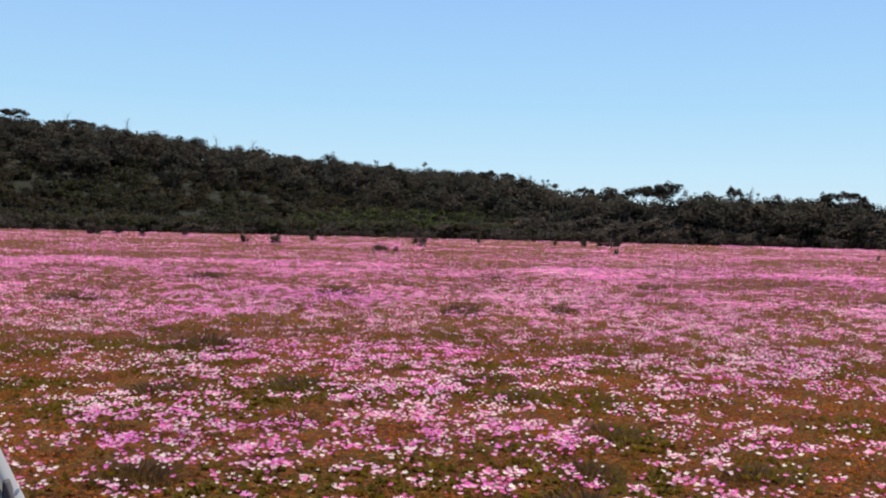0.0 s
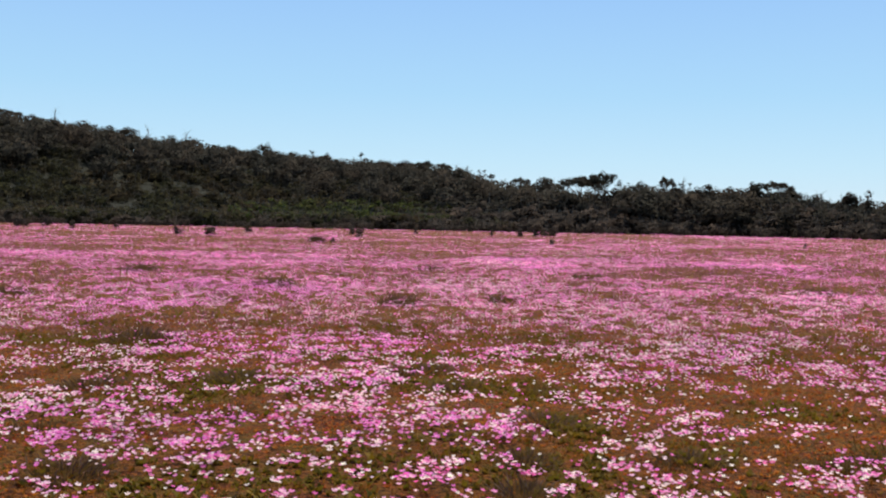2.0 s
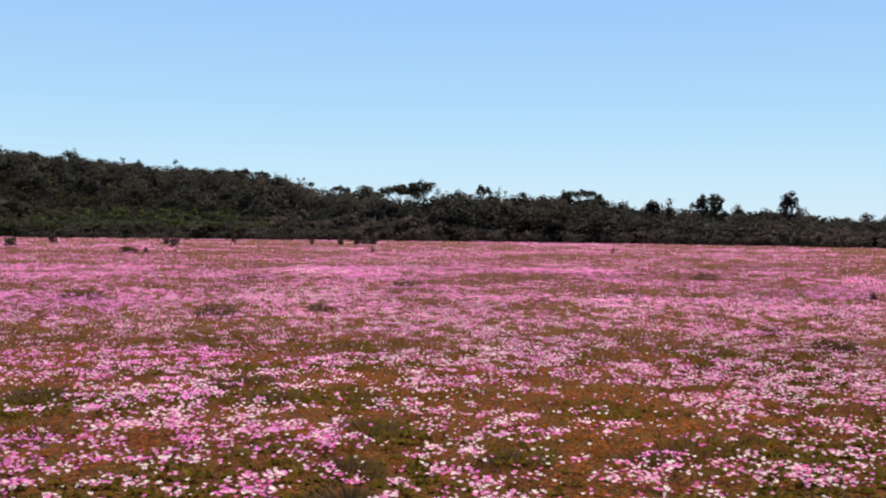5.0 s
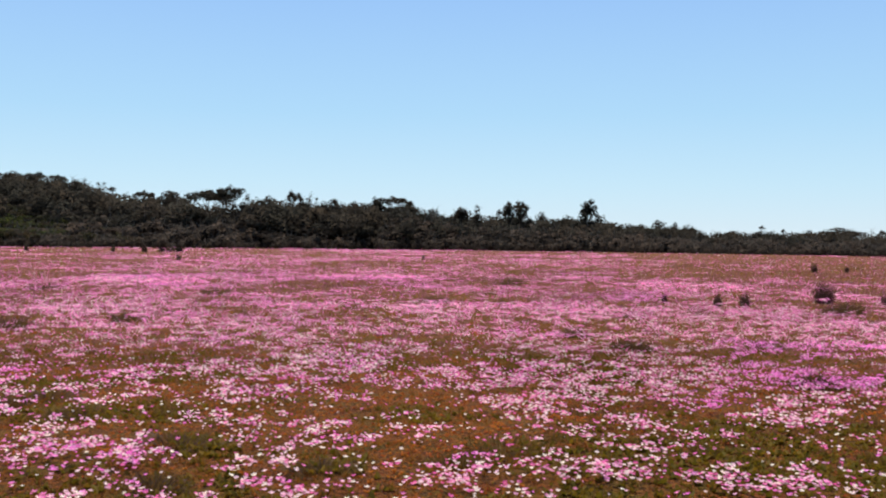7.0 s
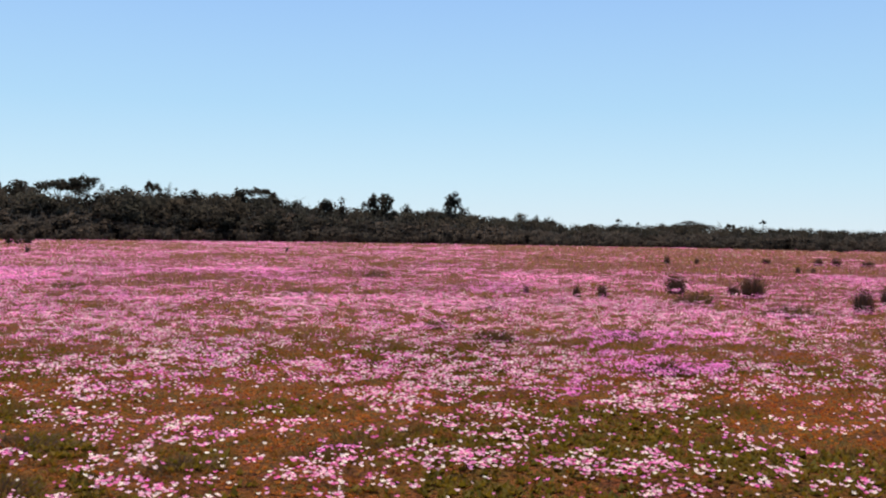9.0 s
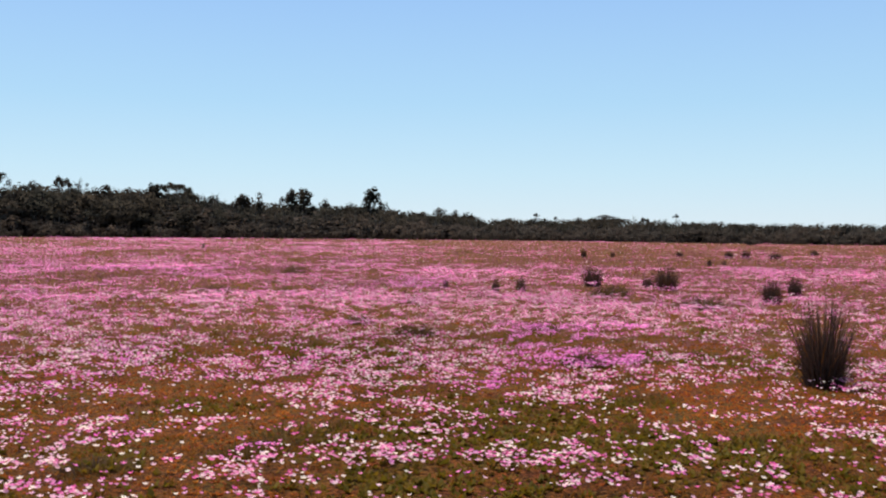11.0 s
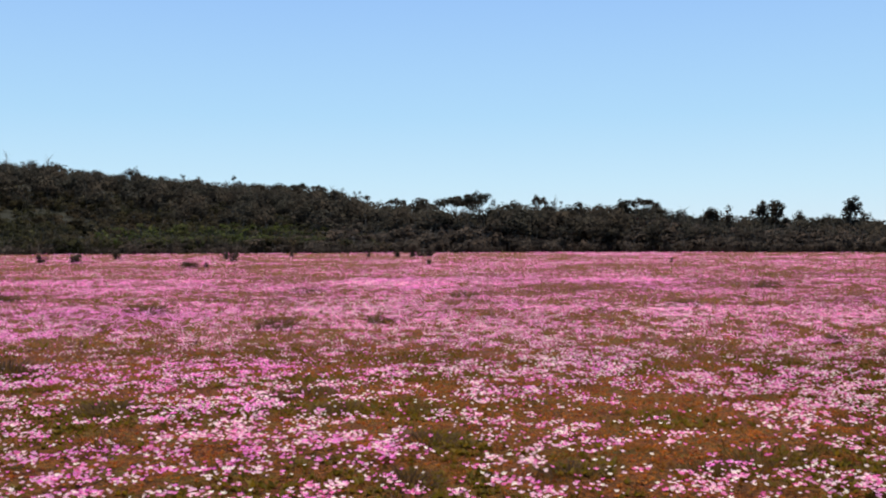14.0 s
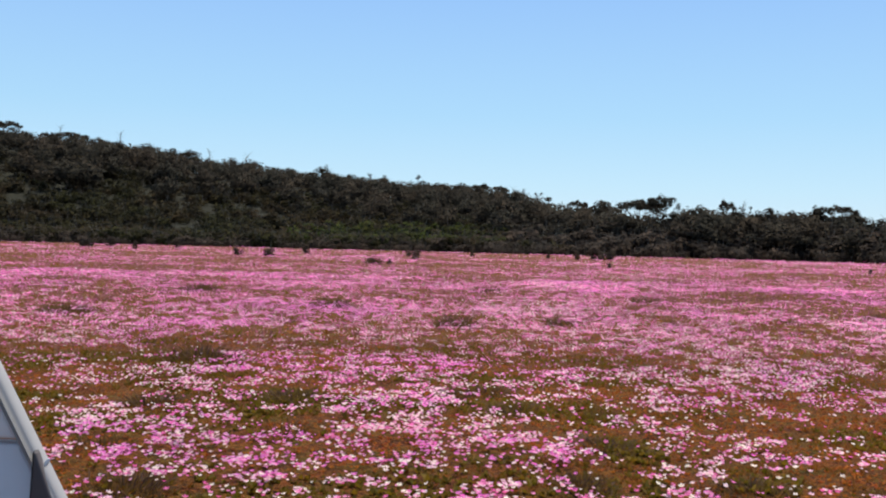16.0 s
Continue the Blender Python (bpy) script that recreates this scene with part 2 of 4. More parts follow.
# ======== where tussocks and clumps stand ========
# x, y, width, height
TUSSOCKS = [
    (9.54, 5.77, 0.70, 1.02), (19.53, 13.11, 0.61, 0.65), (22.32, 14.32, 0.43, 0.65), (21.95, 18.14, 0.84, 0.76), (22.13, 18.97, 0.47, 0.39), (21.39, 20.46, 0.69, 0.69),
    (17.76, 19.62, 0.33, 0.48), (17.11, 19.90, 0.28, 0.43), (46.40, 45.20, 0.46, 0.72), (48.70, 44.80, 0.36, 0.46), (53.60, 39.20, 0.80, 0.60), (55.00, 38.90, 0.74, 0.64),
    (55.00, 36.70, 1.10, 0.48), (40.40, 30.70, 0.28, 0.40), (41.20, 30.40, 0.26, 0.36), (17.30, 22.32, 0.20, 0.32), (68.00, 42.00, 0.90, 0.50), (54.86, 44.22, 0.70, 0.45),
]

# heading, distance, width, height
CLUMPS_A = [
    (-6.0, 23.9, 0.80, 0.22), (7.3, 20.4, 0.56, 0.16), (1.2, 19.2, 0.70, 0.20), (2.6, 10.7, 0.70, 0.12), (-15.7, 9.9, 0.6, 0.12), (5.0, 9.5, 0.5, 0.10),
    (-8.1, 9.9, 0.5, 0.11), (-17.4, 6.5, 0.7, 0.16), (-13.3, 13.6, 0.9, 0.14), (46.9, 24.8, 0.56, 0.22), (47.6, 25.3, 0.52, 0.24), (43.4, 16.2, 0.50, 0.13),
    (32.8, 17.2, 0.40, 0.12), (9.9, 8.0, 0.5, 0.10), (8.6, 6.6, 0.5, 0.14), (28.0, 7.4, 0.4, 0.10), (52.5, 22.0, 0.8, 0.2), (-3.6, 73.5, 1.0, 0.5),
]
CLUMPS_B = [(36.1, 15.0, 0.5, 0.15), (18.2, 6.9, 0.55, 0.12), (8.8, 5.8, 0.5, 0.16), (-20.5, 21.8, 0.9, 0.16), (24.6, 26.0, 0.7, 0.16), (12.2, 30.0, 0.8, 0.18), (29.0, 38.0, 0.9, 0.2), (-13.5, 31.0, 0.9, 0.18), (3.0, 34.0, 0.9, 0.16), (46.0, 12.0, 0.5, 0.13), (36.0, 22.0, 0.6, 0.14)]

# smaller clumps strewn over the meadow
STREWN = []
strew = np.random.default_rng(19)
for k in range(120):
    r = 6.8 * (95 / 6.8) ** strew.random()
    STREWN.append((-27 + 92 * strew.random(), r, (0.24 + 0.35 * strew.random()) * (1 + r / 70), 0.08 + 0.10 * strew.random() + r / 500))

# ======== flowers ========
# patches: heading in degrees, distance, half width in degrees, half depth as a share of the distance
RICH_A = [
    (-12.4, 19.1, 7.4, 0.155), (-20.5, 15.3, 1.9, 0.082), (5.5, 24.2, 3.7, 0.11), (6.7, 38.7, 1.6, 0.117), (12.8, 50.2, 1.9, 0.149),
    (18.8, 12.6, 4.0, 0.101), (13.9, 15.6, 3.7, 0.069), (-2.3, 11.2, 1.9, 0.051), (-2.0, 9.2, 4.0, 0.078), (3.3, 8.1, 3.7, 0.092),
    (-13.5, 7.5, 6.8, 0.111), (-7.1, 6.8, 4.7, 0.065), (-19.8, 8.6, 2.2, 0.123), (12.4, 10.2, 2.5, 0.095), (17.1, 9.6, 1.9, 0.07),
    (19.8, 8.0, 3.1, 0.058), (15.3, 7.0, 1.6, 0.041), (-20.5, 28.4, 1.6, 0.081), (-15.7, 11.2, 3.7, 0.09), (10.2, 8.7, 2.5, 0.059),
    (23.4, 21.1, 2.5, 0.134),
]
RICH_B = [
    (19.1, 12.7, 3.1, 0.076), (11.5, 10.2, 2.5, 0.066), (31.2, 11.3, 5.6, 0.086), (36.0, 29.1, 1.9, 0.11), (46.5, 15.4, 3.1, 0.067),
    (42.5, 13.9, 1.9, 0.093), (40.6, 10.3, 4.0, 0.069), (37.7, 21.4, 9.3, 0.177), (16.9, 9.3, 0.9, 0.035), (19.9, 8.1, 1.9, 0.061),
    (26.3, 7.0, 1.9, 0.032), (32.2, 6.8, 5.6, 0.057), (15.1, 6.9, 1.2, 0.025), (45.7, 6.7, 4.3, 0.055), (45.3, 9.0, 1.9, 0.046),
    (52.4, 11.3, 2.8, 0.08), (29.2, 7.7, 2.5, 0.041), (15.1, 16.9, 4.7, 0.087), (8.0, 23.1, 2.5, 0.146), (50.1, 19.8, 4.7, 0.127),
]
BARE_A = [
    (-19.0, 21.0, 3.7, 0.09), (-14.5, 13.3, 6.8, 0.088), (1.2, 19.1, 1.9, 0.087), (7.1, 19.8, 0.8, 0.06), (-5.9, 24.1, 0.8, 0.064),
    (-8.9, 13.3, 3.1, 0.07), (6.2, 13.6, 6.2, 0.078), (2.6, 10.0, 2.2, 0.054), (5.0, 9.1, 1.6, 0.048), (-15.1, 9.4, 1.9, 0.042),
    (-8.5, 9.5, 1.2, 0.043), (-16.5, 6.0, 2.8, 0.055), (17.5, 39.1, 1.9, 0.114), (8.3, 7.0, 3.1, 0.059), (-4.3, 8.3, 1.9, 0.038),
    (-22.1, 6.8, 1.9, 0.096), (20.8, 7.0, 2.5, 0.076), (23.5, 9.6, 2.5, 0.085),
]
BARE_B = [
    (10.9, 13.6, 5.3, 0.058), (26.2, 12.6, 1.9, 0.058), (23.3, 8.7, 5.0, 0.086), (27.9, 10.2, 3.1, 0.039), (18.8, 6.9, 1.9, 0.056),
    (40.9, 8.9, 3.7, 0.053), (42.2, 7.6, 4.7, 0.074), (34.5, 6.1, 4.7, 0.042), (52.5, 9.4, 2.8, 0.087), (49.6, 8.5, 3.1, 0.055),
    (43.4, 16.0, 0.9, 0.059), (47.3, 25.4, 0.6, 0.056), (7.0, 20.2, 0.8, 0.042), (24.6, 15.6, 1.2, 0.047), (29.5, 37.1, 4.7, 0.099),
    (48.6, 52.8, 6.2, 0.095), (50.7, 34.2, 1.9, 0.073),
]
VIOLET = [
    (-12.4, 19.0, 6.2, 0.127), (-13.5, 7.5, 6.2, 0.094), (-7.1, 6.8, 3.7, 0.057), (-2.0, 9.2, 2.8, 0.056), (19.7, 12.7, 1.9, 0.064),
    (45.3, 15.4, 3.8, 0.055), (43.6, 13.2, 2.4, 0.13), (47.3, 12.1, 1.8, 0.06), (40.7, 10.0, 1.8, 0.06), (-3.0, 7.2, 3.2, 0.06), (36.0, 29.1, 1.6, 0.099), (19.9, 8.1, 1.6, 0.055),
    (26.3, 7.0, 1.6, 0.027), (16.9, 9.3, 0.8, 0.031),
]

# broad swells: heading, distance, half width, half depth, more or fewer flowers
SWELL_A = [
    (-21.5, 31.8, 2.3, 0.49, -0.18), (-17.7, 14.6, 2.3, 0.24, 0.18), (-21.4, 9.7, 2.3, 0.16, -0.3), (3.1, 39.1, 2.3, 0.64, 0.24),
    (-1.1, 14.9, 2.3, 0.26, -0.18), (-5.3, 9.4, 2.3, 0.16, -0.18), (7.5, 9.8, 2.3, 0.17, -0.18), (15.8, 16.6, 2.3, 0.28, 0.24),
    (-21.4, 8.3, 2.3, 0.14, -0.3), (-13.6, 8.1, 2.3, 0.14, 0.18), (-9.5, 8.0, 2.3, 0.14, 0.3), (-21.3, 6.4, 2.3, 0.1, 0.24),
    (-17.5, 6.3, 2.3, 0.11, 0.24), (-13.6, 6.2, 2.3, 0.11, 0.24), (-5.3, 8.0, 2.3, 0.14, 0.24), (-1.0, 8.0, 2.3, 0.14, 0.18),
    (3.3, 8.1, 2.3, 0.14, 0.24), (7.6, 8.2, 2.3, 0.14, 0.3), (-5.2, 6.1, 2.3, 0.11, 0.18),
]
SWELL_B = [
    (3.4, 6.2, 2.3, 0.11, 0.3), (7.7, 6.3, 2.3, 0.11, 0.42), (11.8, 8.4, 2.3, 0.14, -0.36), (19.8, 8.9, 2.3, 0.15, 0.3),
    (11.9, 17.9, 2.3, 0.29, 0.18), (15.9, 17.7, 2.3, 0.3, 0.18), (8.2, 11.1, 2.3, 0.18, -0.24), (11.9, 10.9, 2.3, 0.18, -0.18),
    (24.2, 17.5, 2.3, 0.3, 0.18), (28.4, 17.6, 2.3, 0.3, 0.18), (32.7, 17.7, 2.3, 0.31, 0.24), (37.0, 18.0, 2.3, 0.31, 0.36),
    (28.5, 10.5, 2.3, 0.18, 0.18), (37.0, 10.7, 2.3, 0.18, 0.24), (49.2, 110.7, 2.3, 1.37, -0.18), (53.0, 126.8, 2.3, 1.47, -0.3),
    (41.2, 18.3, 2.3, 0.31, 0.3), (45.3, 18.8, 2.3, 0.31, 0.24), (11.9, 9.1, 2.3, 0.15, -0.18),
]
SWELL_C = [
    (20.0, 8.8, 2.3, 0.15, 0.3), (8.2, 7.0, 2.3, 0.11, 0.42), (28.5, 8.8, 2.3, 0.15, 0.3), (28.5, 6.6, 2.3, 0.12, 0.24), (32.8, 6.6, 2.3, 0.12, 0.18),
    (41.3, 6.8, 2.3, 0.12, -0.18), (45.4, 6.9, 2.3, 0.12, -0.18), (49.3, 7.1, 2.3, 0.12, -0.24),
]

LUSH = [(19.5, 7.15, 1.5, 0.045), (11.5, 7.8, 1.5, 0.045), (12.2, 6.3, 1.5, 0.04), (-8.0, 9.9, 1.4, 0.05), (2.5, 10.7, 1.6, 0.04)]


def patches(az, r, rows):
    out = np.zeros_like(r)
    for a, d, w, h in rows:
        q = ((az - a) / w) ** 2 + (np.log(r / d) / h) ** 2
        out = np.maximum(out, np.exp(-0.5 * q * q))
    return out


def swell(az, r, rows):
    out = np.zeros_like(r)
    for a, d, w, h, k in rows:
        out = out + k * np.exp(-0.7 * (((az - a) / w) ** 2 + (np.log(r / d) / h) ** 2))
    return out


def grown_over(az, r):
    """Ground that grass clumps and rush tussocks keep free of flowers."""
    rows = [(a, d, math.degrees(w * 0.5 / d), w * 0.5 / d) for a, d, w, h in CLUMPS_A + CLUMPS_B + STREWN]
    rows += [(math.degrees(math.atan2(x, y)), math.hypot(x, y), math.degrees(w * 0.4 / math.hypot(x, y)), w * 0.4 / math.hypot(x, y)) for x, y, w, h in TUSSOCKS if math.hypot(x, y) < 40]
    return patches(az, r, rows)


def richness(x, y):
    """Share of ground under flowers, 0 to 1."""
    r, az = np.hypot(x, y), np.degrees(np.arctan2(x, y))
    # patches widen with the distance, as near flowers hide the small gaps behind them
    k = lambda at, w: np.interp(r, at, w)
    n = k([8, 16, 30], [0.45, 0.25, 0.05]) * (vnoise(x, y, 0.20, 6) - 0.5) + k([8, 16, 40], [0.36, 0.40, 0.12]) * (vnoise(x, y, 0.55, 3) - 0.5)
    n = n + k([8, 16, 30, 80], [0.16, 0.40, 0.50, 0.32]) * (vnoise(x, y, 1.5, 0) - 0.5) + k([8, 20, 45], [0.10, 0.20, 0.40]) * (vnoise(x, y, 4.4, 4) - 0.5)
    n = n + k([18, 50], [0.0, 0.36]) * (vnoise(x, y, 12.0, 5) - 0.5) + k([30, 70], [0.0, 0.16]) * (vnoise(x, y, 30.0, 2) - 0.5)
    base = np.interp(r, [6, 9, 14, 20, 40, 60, 100, 205], [0.47, 0.44, 0.48, 0.58, 0.60, 0.50, 0.36, 0.18]) - 0.12 * np.clip((az - 8) / 20, 0, 1) * np.clip((12.5 - r) / 3, 0, 1)
    d = base + n * np.interp(r, [12, 20, 60], [2.8, 3.2, 4.6])
    # drifts and bare places with ragged outlines
    az2 = az + np.degrees((vnoise(x, y, 0.9, 7) - 0.5) * 0.9 / np.maximum(r, 3))
    r2 = r * (1 + (vnoise(x, y, 0.7, 2) - 0.5) * 0.08)
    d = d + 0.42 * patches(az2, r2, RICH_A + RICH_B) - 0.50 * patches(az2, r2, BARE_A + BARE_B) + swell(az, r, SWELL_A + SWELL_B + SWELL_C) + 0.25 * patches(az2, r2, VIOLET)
    d = d - 0.6 * grown_over(az, r)
    far_grass = np.clip((az - 28) / 14, 0, 1) * 0.78 * np.clip((r - 42) / 75 + 0.5 * (vnoise(x, y, 9.0, 3) - 0.5), 0, 1)
    edge_grass = np.clip((r - 100) / 70, 0, 1) * 0.40
    thin = 0.16 * np.clip((-6 - az) / 10, 0, 1) * np.clip((r - 40) / 40, 0, 1)
    d = d + 0.12 * np.clip((az - 24) / 10, 0, 1) * np.clip((r - 12) / 4, 0, 1) * np.clip((30 - r) / 6, 0, 1)
    d = d - 0.22 * np.clip((az - 40) / 8, 0, 1) * np.clip((r - 24) / 8, 0, 1)
    return np.clip(d - 0.92 * far_grass - edge_grass - thin, 0.03, 1)


def sector(rng, n, r0, r1, a0=-33.0, a1=70.0):
    r = np.sqrt(rng.random(n) * (r1 * r1 - r0 * r0) + r0 * r0)
    az = np.radians(a0 + (a1 - a0) * rng.random(n))
    return r * np.sin(az), r * np.cos(az), r


def log_sector(rng, n, r0, r1, a0=-33.0, a1=70.0):
    """Evenly spread in the logarithm of the distance: larger, sparser pieces further off."""
    r = r0 * (r1 / r0) ** rng.random(n)
    az = np.radians(a0 + (a1 - a0) * rng.random(n))
    return r * np.sin(az), r * np.cos(az), r


def petal_template(petals):
    """An open cup of broad petals round one centre."""
    v, f = [(0.0, 0.0, 0.0)], []
    for i in range(petals):
        a = 2 * math.pi * i / petals
        w = min(0.95 * math.pi / petals, 0.85)
        b = len(v)
        for rad, ang, z in ((0.70, a - w * 0.9, 0.36), (1.0, a, 0.62), (0.70, a + w * 0.9, 0.36)):
            v.append((rad * math.cos(ang), rad * math.sin(ang), z))
        f.append([0, b, b + 1, b + 2])
    return np.array(v), np.array(f)


FLAKE = (np.array([(-1.0, 0.0, 0.0), (0.0, -0.8, 0.3), (1.0, 0.0, 0.1), (0.0, 0.8, 0.5)]), np.array([[0, 1, 2, 3]]))


def build_flowers():
    rng = np.random.default_rng(11)
    sets = {"pale": [], "pink": [], "magenta": []}
    eyes = []
    bands = (("near", 5.2, 13.0, 76000, petal_template(5)), ("mid", 13.0, 25.0, 200000, petal_template(2)), ("off", 25.0, 45.0, 230000, FLAKE), ("far", 45.0, 216.0, 230000, FLAKE))
    for band, r0, r1, count, (tv, tf) in bands:
        # each plant, or drift of plants further off, carries a cluster of blooms
        each, lean_spread, wide = {"near": (15, 0.026, 0.066), "mid": (20, 0.032, 0.056), "off": (14, 0.050, 0.090), "far": (9, 0.0020, 0.0035)}[band]
        plants = count // each
        own = rng.integers(0, plants, count)
        cx, cy, cr = (sector if band != "far" else log_sector)(rng, plants, r0, r1)
        spread = (lean_spread + wide * rng.random(plants)) * (cr if band == "far" else 1.0)
        x, y = cx[own] + spread[own] * rng.normal(0, 1, count), cy[own] + spread[own] * rng.normal(0, 1, count)
        r = np.hypot(x, y)
        d = np.where(rng.random(plants) < np.interp(cr, [7, 13, 25], [0.84, 0.86, 0.94]) * richness(cx, cy), 0.92, 0.05)[own]
        keep = (rng.random(count) < d) & (r < edge_at(np.degrees(np.arctan2(x, y))) - 3)
        x, y, r = x[keep], y[keep], r[keep]
        n = len(x)
        az = np.degrees(np.arctan2(x, y))
        # magenta drifts, and stray magenta plants between them
        stray = 0.7 * np.clip((vnoise(x, y, 2.6, 5) - 0.62) * 3, 0, 1) + 0.5 * np.clip((vnoise(x, y, 0.45, 2) - 0.68) * 4, 0, 1) + 0.32 * np.clip((r - 10) / 22, 0, 1)
        stray = stray * (1 - 0.75 * np.clip((az - 12) / 15, 0, 1) * np.clip((13 - r) / 2, 0, 1)) * (1 - 0.6 * np.clip((az - 30) / 10, 0, 1))
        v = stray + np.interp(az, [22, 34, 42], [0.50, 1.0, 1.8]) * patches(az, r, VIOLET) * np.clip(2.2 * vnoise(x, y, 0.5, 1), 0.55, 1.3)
        pick = rng.random(n)
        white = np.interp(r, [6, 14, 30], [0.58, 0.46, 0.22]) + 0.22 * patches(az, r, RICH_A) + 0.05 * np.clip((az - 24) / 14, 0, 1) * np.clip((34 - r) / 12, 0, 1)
        kind = np.where(pick < np.clip(v * 0.9, 0, 0.9), 2, np.where(rng.random(n) < white, 0, 1))
        size = 0.5 * np.maximum(np.interp(r, [6, 9, 14, 25], [0.040, 0.036, 0.038, 0.043]), 0.0013 * r) * (0.50 + 0.65 * rng.random(n))
        tall = np.clip(rng.random(plants)[own][keep] + rng.normal(0, 0.10, n), 0, 1)
        z = land(x, y) + 0.05 + np.interp(r, [10, 16, 60], [0.09, 0.13, 0.15]) * tall
        yaw, tilt = rng.random(n) * 6.283, np.radians(np.interp(r, [12, 25], [4, 8]) + np.interp(r, [12, 25], [24, 30]) * rng.random(n))
        lean = np.where(rng.random(n) < 0.6, -np.pi / 2 + rng.normal(0, 0.9, n), rng.random(n) * 6.283)
        pos = np.stack([x, y, z], 1)
        for k, key in enumerate(sets):
            s = kind == k
            sets[key].append(scatter(tv, tf, pos[s], size[s], yaw[s], tilt[s], lean[s]))
        if band == "near":
            hex_v = np.array([(0.16 * math.cos(a), 0.16 * math.sin(a), 0.10) for a in (0.4, 1.97, 3.54, 5.11)])
            q = r < 9.0
            eyes.append(scatter(hex_v, np.array([[0, 1, 2, 3]]), pos[q], size[q], yaw[q], tilt[q], lean[q]))
    # thinner flowers on the ground at the camera's feet and behind it
    r = np.where(np.arange(60000) < 30000, 9 * np.sqrt(rng.random(60000)), 9 * (60 / 9) ** rng.random(60000))
    az = np.radians(360 * rng.random(60000))
    q = (r < 5.2) | (np.cos(az - np.radians(18.5)) < math.cos(radians(51.5)))
    x, y = (r * np.sin(az))[q], (r * np.cos(az))[q]
    q = (rng.random(len(x)) < 0.35 + 3.0 * (0.5 * vnoise(x, y, 0.5, 3) + 0.5 * vnoise(x, y, 1.5, 0) - 0.5)) & ~((x < 0.05) & (x > -2.1) & (np.abs(y - 0.25) < 0.35))
    x, y, n = x[q], y[q], int(q.sum())
    pos = np.stack([x, y, land(x, y) + 0.05 + 0.08 * rng.random(n)], 1)
    kind, size = rng.integers(0, 3, n), 0.5 * np.maximum(0.034, 0.0030 * np.hypot(x, y)) * (0.5 + 0.7 * rng.random(n))
    for k, key in enumerate(sets):
        s = kind == k
        sets[key].append(scatter(*FLAKE, pos[s], size[s], rng.random(s.sum()) * 6.283, 0.3 * rng.random(s.sum()), rng.random(s.sum()) * 6.283))
    text = {
        "pale": ("pale pink and white daisies in a low carpet", M_WHITE),
        "pink": ("rose-pink daisies carpeting the meadow", M_PINK),
        "magenta": ("violet-magenta daisies in dense drifts", M_MAG),
    }
    for key, (label, mat) in text.items():
        v, f = join_arrays(sets[key])
        tagged(new(key + "_flowers", mesh_from(key + "_flowers", v, f, mat)), label, "flowers", "flower carpet", "stuff")
    v, f = join_arrays(eyes)
    tagged(new("flower_eyes", mesh_from("flower_eyes", v, f, M_EYE)), "small yellow centres of the open daisies", "flowers", "flower carpet", "stuff")


build_flowers()


# ======== leaves and grass between the flowers ========
def blade_template(rng, blades, spread, width):
    v, f = [], []
    for i in range(blades):
        a = 6.283 * (i + rng.random()) / blades
        h, out = 0.6 + 0.4 * rng.random(), spread * (0.3 + 0.7 * rng.random())
        dx, dy = math.cos(a), math.sin(a)
        w = width * (0.7 + 0.6 * rng.random())
        b = len(v)
        v += [(-dy * w, dx * w, 0), (dy * w, -dx * w, 0), (dx * out * 0.5 + dy * w, dy * out * 0.5 - dx * w, h * 0.65), (dx * out, dy * out, h)]
        f.append([b, b + 1, b + 2, b + 3])
    return np.array(v), np.array(f)


